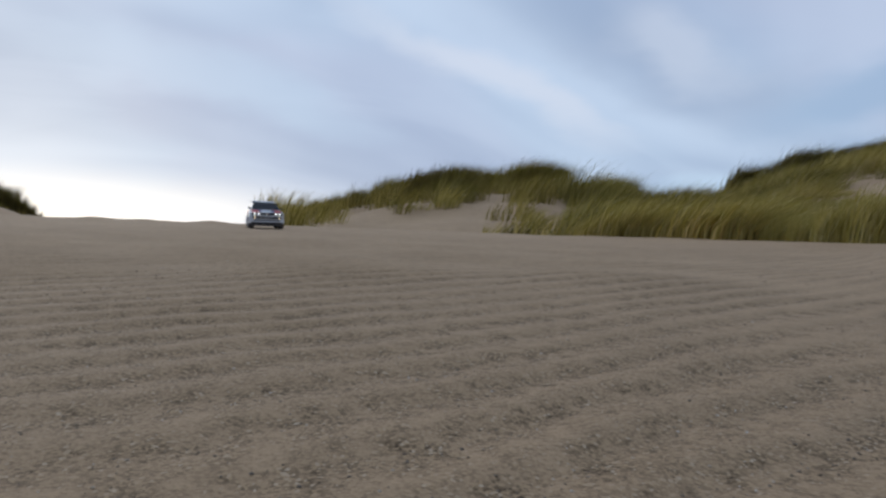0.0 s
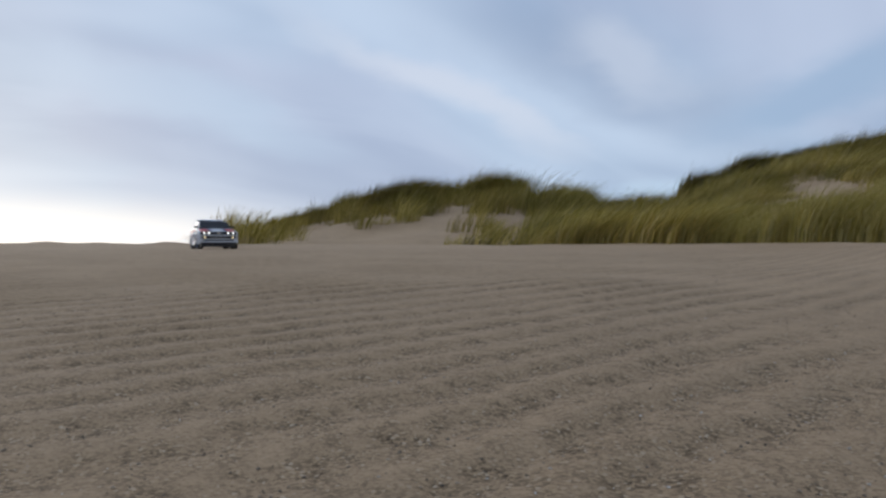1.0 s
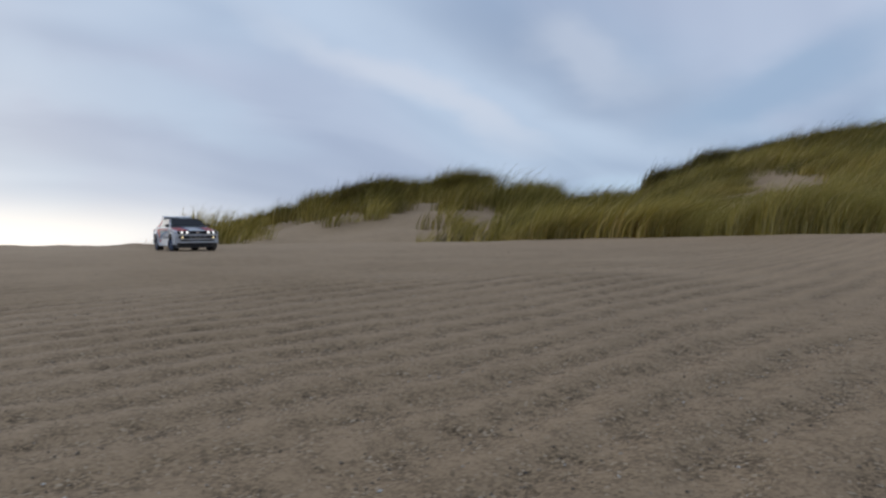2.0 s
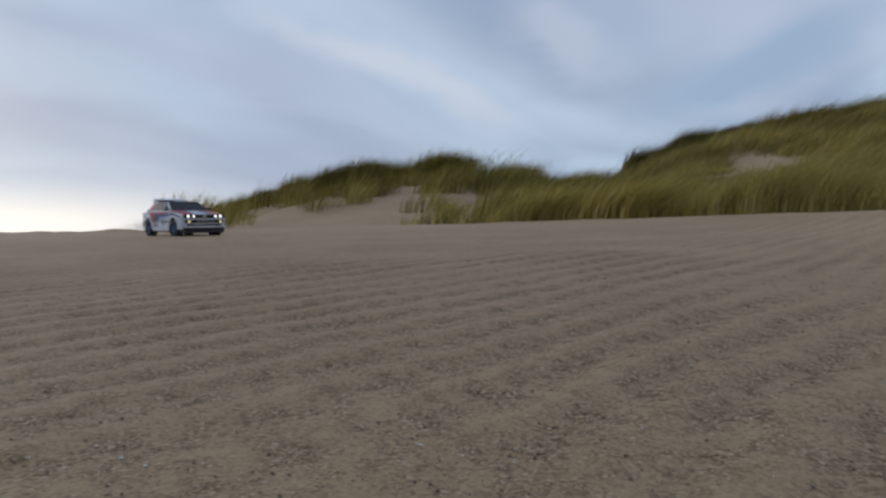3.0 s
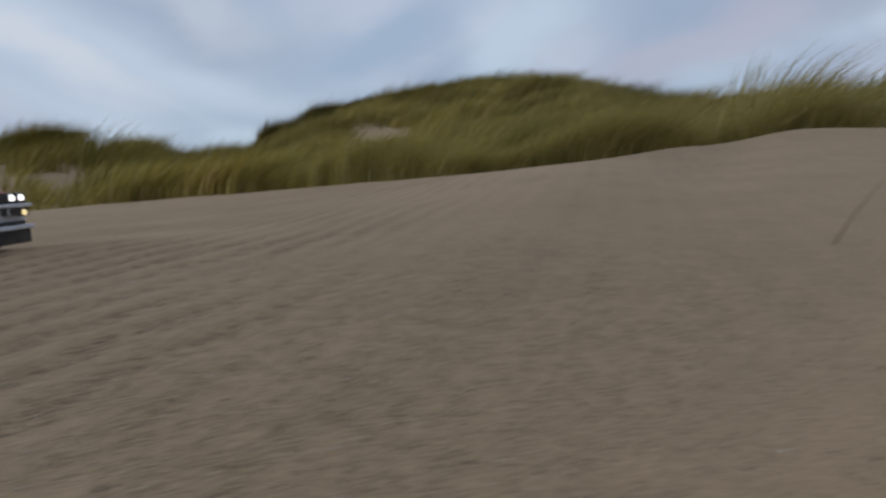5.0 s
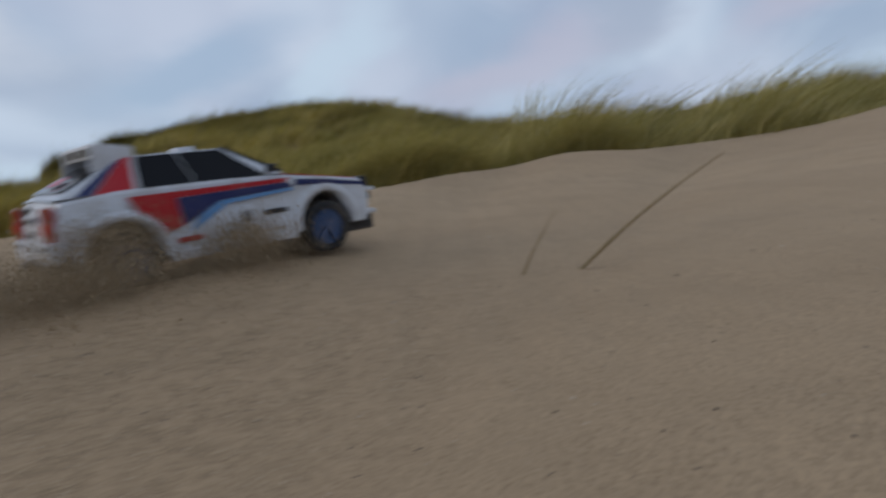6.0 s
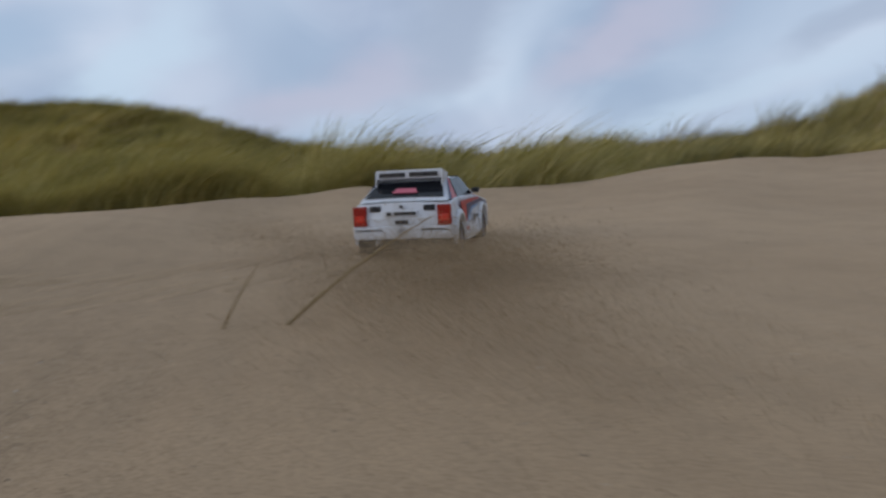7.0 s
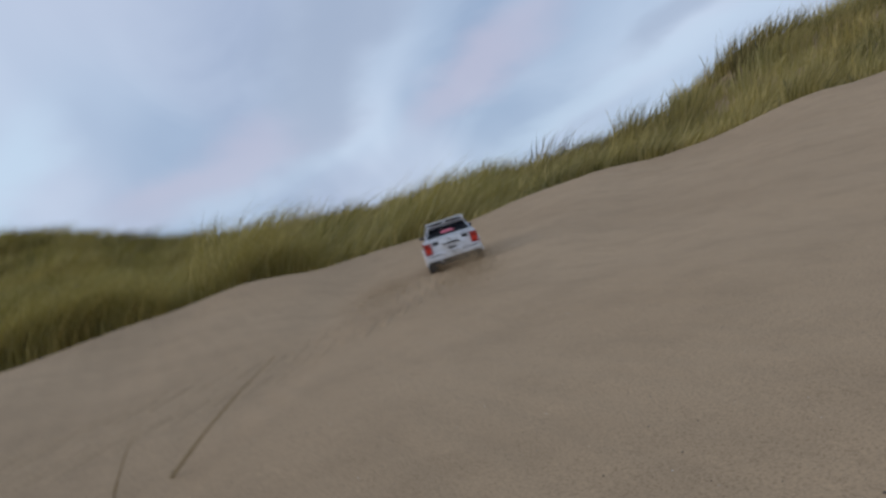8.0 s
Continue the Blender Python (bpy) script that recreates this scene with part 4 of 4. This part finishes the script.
def sand_puff(seed, count, size, flat, grain=0.0006):
    """A loose cluster of flying sand grains, thicker towards its middle."""
    rnd = np.random.RandomState(seed)
    c = rnd.normal(0, 1, (count, 3)) * np.array([size * 1.6, size, size * flat])
    s = grain * (1 + rnd.rand(count) ** 2)
    V = rnd.normal(0, 1, (count, 3, 3)) * s[:, None, None] + c[:, None]
    return mesh_from("sand_spray", V.reshape(-1, 3).tolist(), np.arange(3 * count).reshape(-1, 3).tolist(), SPRAY_SAND)


def churned_sand(seed):
    """A short stretch of wheel track: two crumbled ridges with a trough between."""
    rnd = np.random.RandomState(seed)
    bm = bmesh.new()
    nx, ny = 13, 13
    g = []
    for i in range(nx):
        x = (i / (nx - 1) - 0.5) * 0.26
        row = []
        for j in range(ny):
            y = (j / (ny - 1) - 0.5) * 0.095
            ridge = math.exp(-((abs(y) - 0.026) / 0.012) ** 2)
            z = 0.0070 * ridge * rnd.uniform(0.7, 1.1) + rnd.uniform(-0.0012, 0.0012)
            edge = min(1, (0.5 - abs(i / (nx - 1) - 0.5)) * 4, (0.5 - abs(j / (ny - 1) - 0.5)) * 5)
            row.append(bm.verts.new((x, y, z * edge - 0.007 * (1 - edge))))
        g.append(row)
    for i in range(nx - 1):
        for j in range(ny - 1):
            bm.faces.new((g[i][j], g[i + 1][j], g[i + 1][j + 1], g[i][j + 1]))
    me = bpy.data.meshes.new("tyre_track")
    bm.to_mesh(me)
    bm.free()
    me.polygons.foreach_set("use_smooth", np.ones(len(me.polygons), bool))
    me.materials.append(SAND)
    return me


SPRAY_SAND = Shade("flying_sand", 0.95)
SPRAY_SAND.color(SPRAY_SAND.ramp(SPRAY_SAND.island(), (0.0, (0.20, 0.142, 0.078)), (1.0, (0.42, 0.305, 0.185))))
SPRAY_SAND = SPRAY_SAND.done()


def motions():
    rows = [(t, stand(glide(t, 1), glide(t, 2), glide(t, 3))) for t in STEPS]
    walk(rally_car, rows)
    # wheels roll with the way covered
    turn, spin = 0.0, []
    for (t, m), (_, m0) in zip(rows, rows[:1] + rows[:-1]):
        turn += min(math.degrees((m.translation - m0.translation).length / WHEEL_R) * 1.15, 80)
        spin.append((t, turn))
    for w in WHEELS:
        front = w.location.x > 0
        place = w.location.copy()
        walk(w, [(t, Matrix.Translation(place) @ Matrix.Rotation(radians(8 if front and t < 4.5 else 0), 4, "Z") @ Matrix.Rotation(radians(a), 4, "Y")) for t, a in spin])
    # sand thrown up by the wheels: clods fly in arcs beside them, dust slows down and drifts off with the wind
    rnd = random.Random(3)
    clod = [sand_puff(20 + k, 16000, 0.026, 0.5, 0.00050) for k in range(4)]
    dust = [sand_puff(40 + k, 26000, 0.070, 0.30, 0.00040) for k in range(4)]
    wisp = [sand_puff(60 + k, 5000, 0.036, 0.36, 0.00042) for k in range(3)]
    throws = []                          # seconds, kind, place on the car along its length, side
    for k in range(36):
        throws.append((5.42 + k * 0.037, "clod", FRONT_AXLE - 0.05 if k % 3 else REAR_AXLE, -1))
    for k in range(28):
        throws.append((5.35 + k * 0.052, "dust", REAR_AXLE - 0.02 if k % 2 else FRONT_AXLE - 0.08, -1))
    for k in range(9):
        throws.append((6.72 + k * 0.085, "wisp", REAR_AXLE - 0.02, 1))
    for k in range(8):
        throws.append((7.02 + k * 0.085, "wisp", REAR_AXLE - 0.02, -1))
    for k in range(30):
        throws.append((0.02 + k * 0.17, "wisp", REAR_AXLE - 0.02, 1 if k % 2 else -1))
    drift = WIND * 0.5
    for i, (t0, kind, along, side) in enumerate(throws):
        m = stand(glide(t0, 1), glide(t0, 2), glide(t0, 3))
        start = m @ Vector((along, 0.088 * side, 0.0))
        back, out = m.to_3x3() @ Vector((-1, 0, 0)), m.to_3x3() @ Vector((0, side, 0))
        if kind == "clod":
            v, puff, deep, life = back * rnd.uniform(-0.15, 0.45) + out * rnd.uniform(0.20, 0.50) + Vector((0, 0, rnd.uniform(0.50, 0.80))), clod[i % 4], 0.075, 0.6
        elif kind == "dust":
            v, puff, deep, life = back * (rnd.uniform(0.0, 1.1) if t0 < 6.1 else rnd.uniform(0.6, 1.9)) + out * (rnd.uniform(0.3, 1.15) if t0 < 6.1 else rnd.uniform(0.6, 1.5)) + Vector((0, 0, rnd.uniform(0.08, 0.24))), dust[i % 4], 0.075, 0.65
        else:
            v, puff, deep, life = back * rnd.uniform(0.1, 0.4) + out * 0.08 + Vector((0, 0, rnd.uniform(0.18, 0.34))), wisp[i % 3], 0.055, 0.4
        ob = tagged(new("sand_spray", puff), "loose spray of brown sand thrown up by the car", "sand spray", "sand spray", "stuff")
        base = Matrix.Rotation(math.atan2(v.y, v.x), 4, "Z")

        def at(p):
            q = base.copy()
            q.translation = p
            return q

        rest = start - Vector((0, 0, deep))
        keys = [(0, at(rest)), (t0, at(rest))] if t0 > 0.02 else [(0, at(rest))]
        last = rest
        for k in range(1, 24):
            a = k * 0.05
            if t0 + a > 7.96:
                break
            if kind == "clod":
                p = start + v * a - Vector((0, 0, 2.3 * a * a))
            else:
                tau = 0.26
                go = tau * (1 - math.exp(-a / tau))
                p = start + drift * (a - go) + v * go - Vector((0, 0, 0.16 * max(0, a - 0.45) ** 2 * 4))
            p.z -= deep * max(0, 1 - a / 0.06) * 0.5
            low = float(ground_height(p.x, p.y, False)) - deep
            last = Vector((p.x, p.y, max(p.z, low)))
            keys.append((t0 + a, at(last)))
            if p.z < low or a > life + 0.15:
                break
        sunk = Vector((last.x, last.y, float(ground_height(last.x, last.y, False)) - deep - 0.03))
        end = keys[-1][0] + 0.2
        if last.z > sunk.z and end < 7.97:
            keys.append((end, at(sunk)))
            last = sunk
        keys.append((8.0, at(last)))
        walk(ob, keys)
    # churned sand along the wheel tracks, pushed up as the rear wheels pass
    churned = [churned_sand(80 + k) for k in range(5)]
    t0, covered, before, i = 4.5, 0.0, None, 0
    while t0 < 7.95:
        m = stand(glide(t0, 1), glide(t0, 2), glide(t0, 3))
        if before is not None:
            covered += (m.translation - before).length
        before = m.translation.copy()
        if covered > 0.07:
            covered = 0.0
            for side in (1, -1):
                p = m @ Vector((REAR_AXLE - 0.03, 0.081 * side, 0))
                up = stand(p.x, p.y, glide(t0, 3))
                up.translation.z += 0.0025
                down = up.copy()
                down.translation.z -= 0.035
                ob = tagged(new("tyre_track", churned[i % 5]), "churned ridge of loose sand behind a passing wheel", "tyre track", "tyre tracks")
                i += 1
                walk(ob, [(0, down), (t0, down)] + ([(t0 + 0.1, up)] if t0 + 0.1 < 7.97 else []) + [(8.0, up)])
        t0 += 1 / 60



motions()
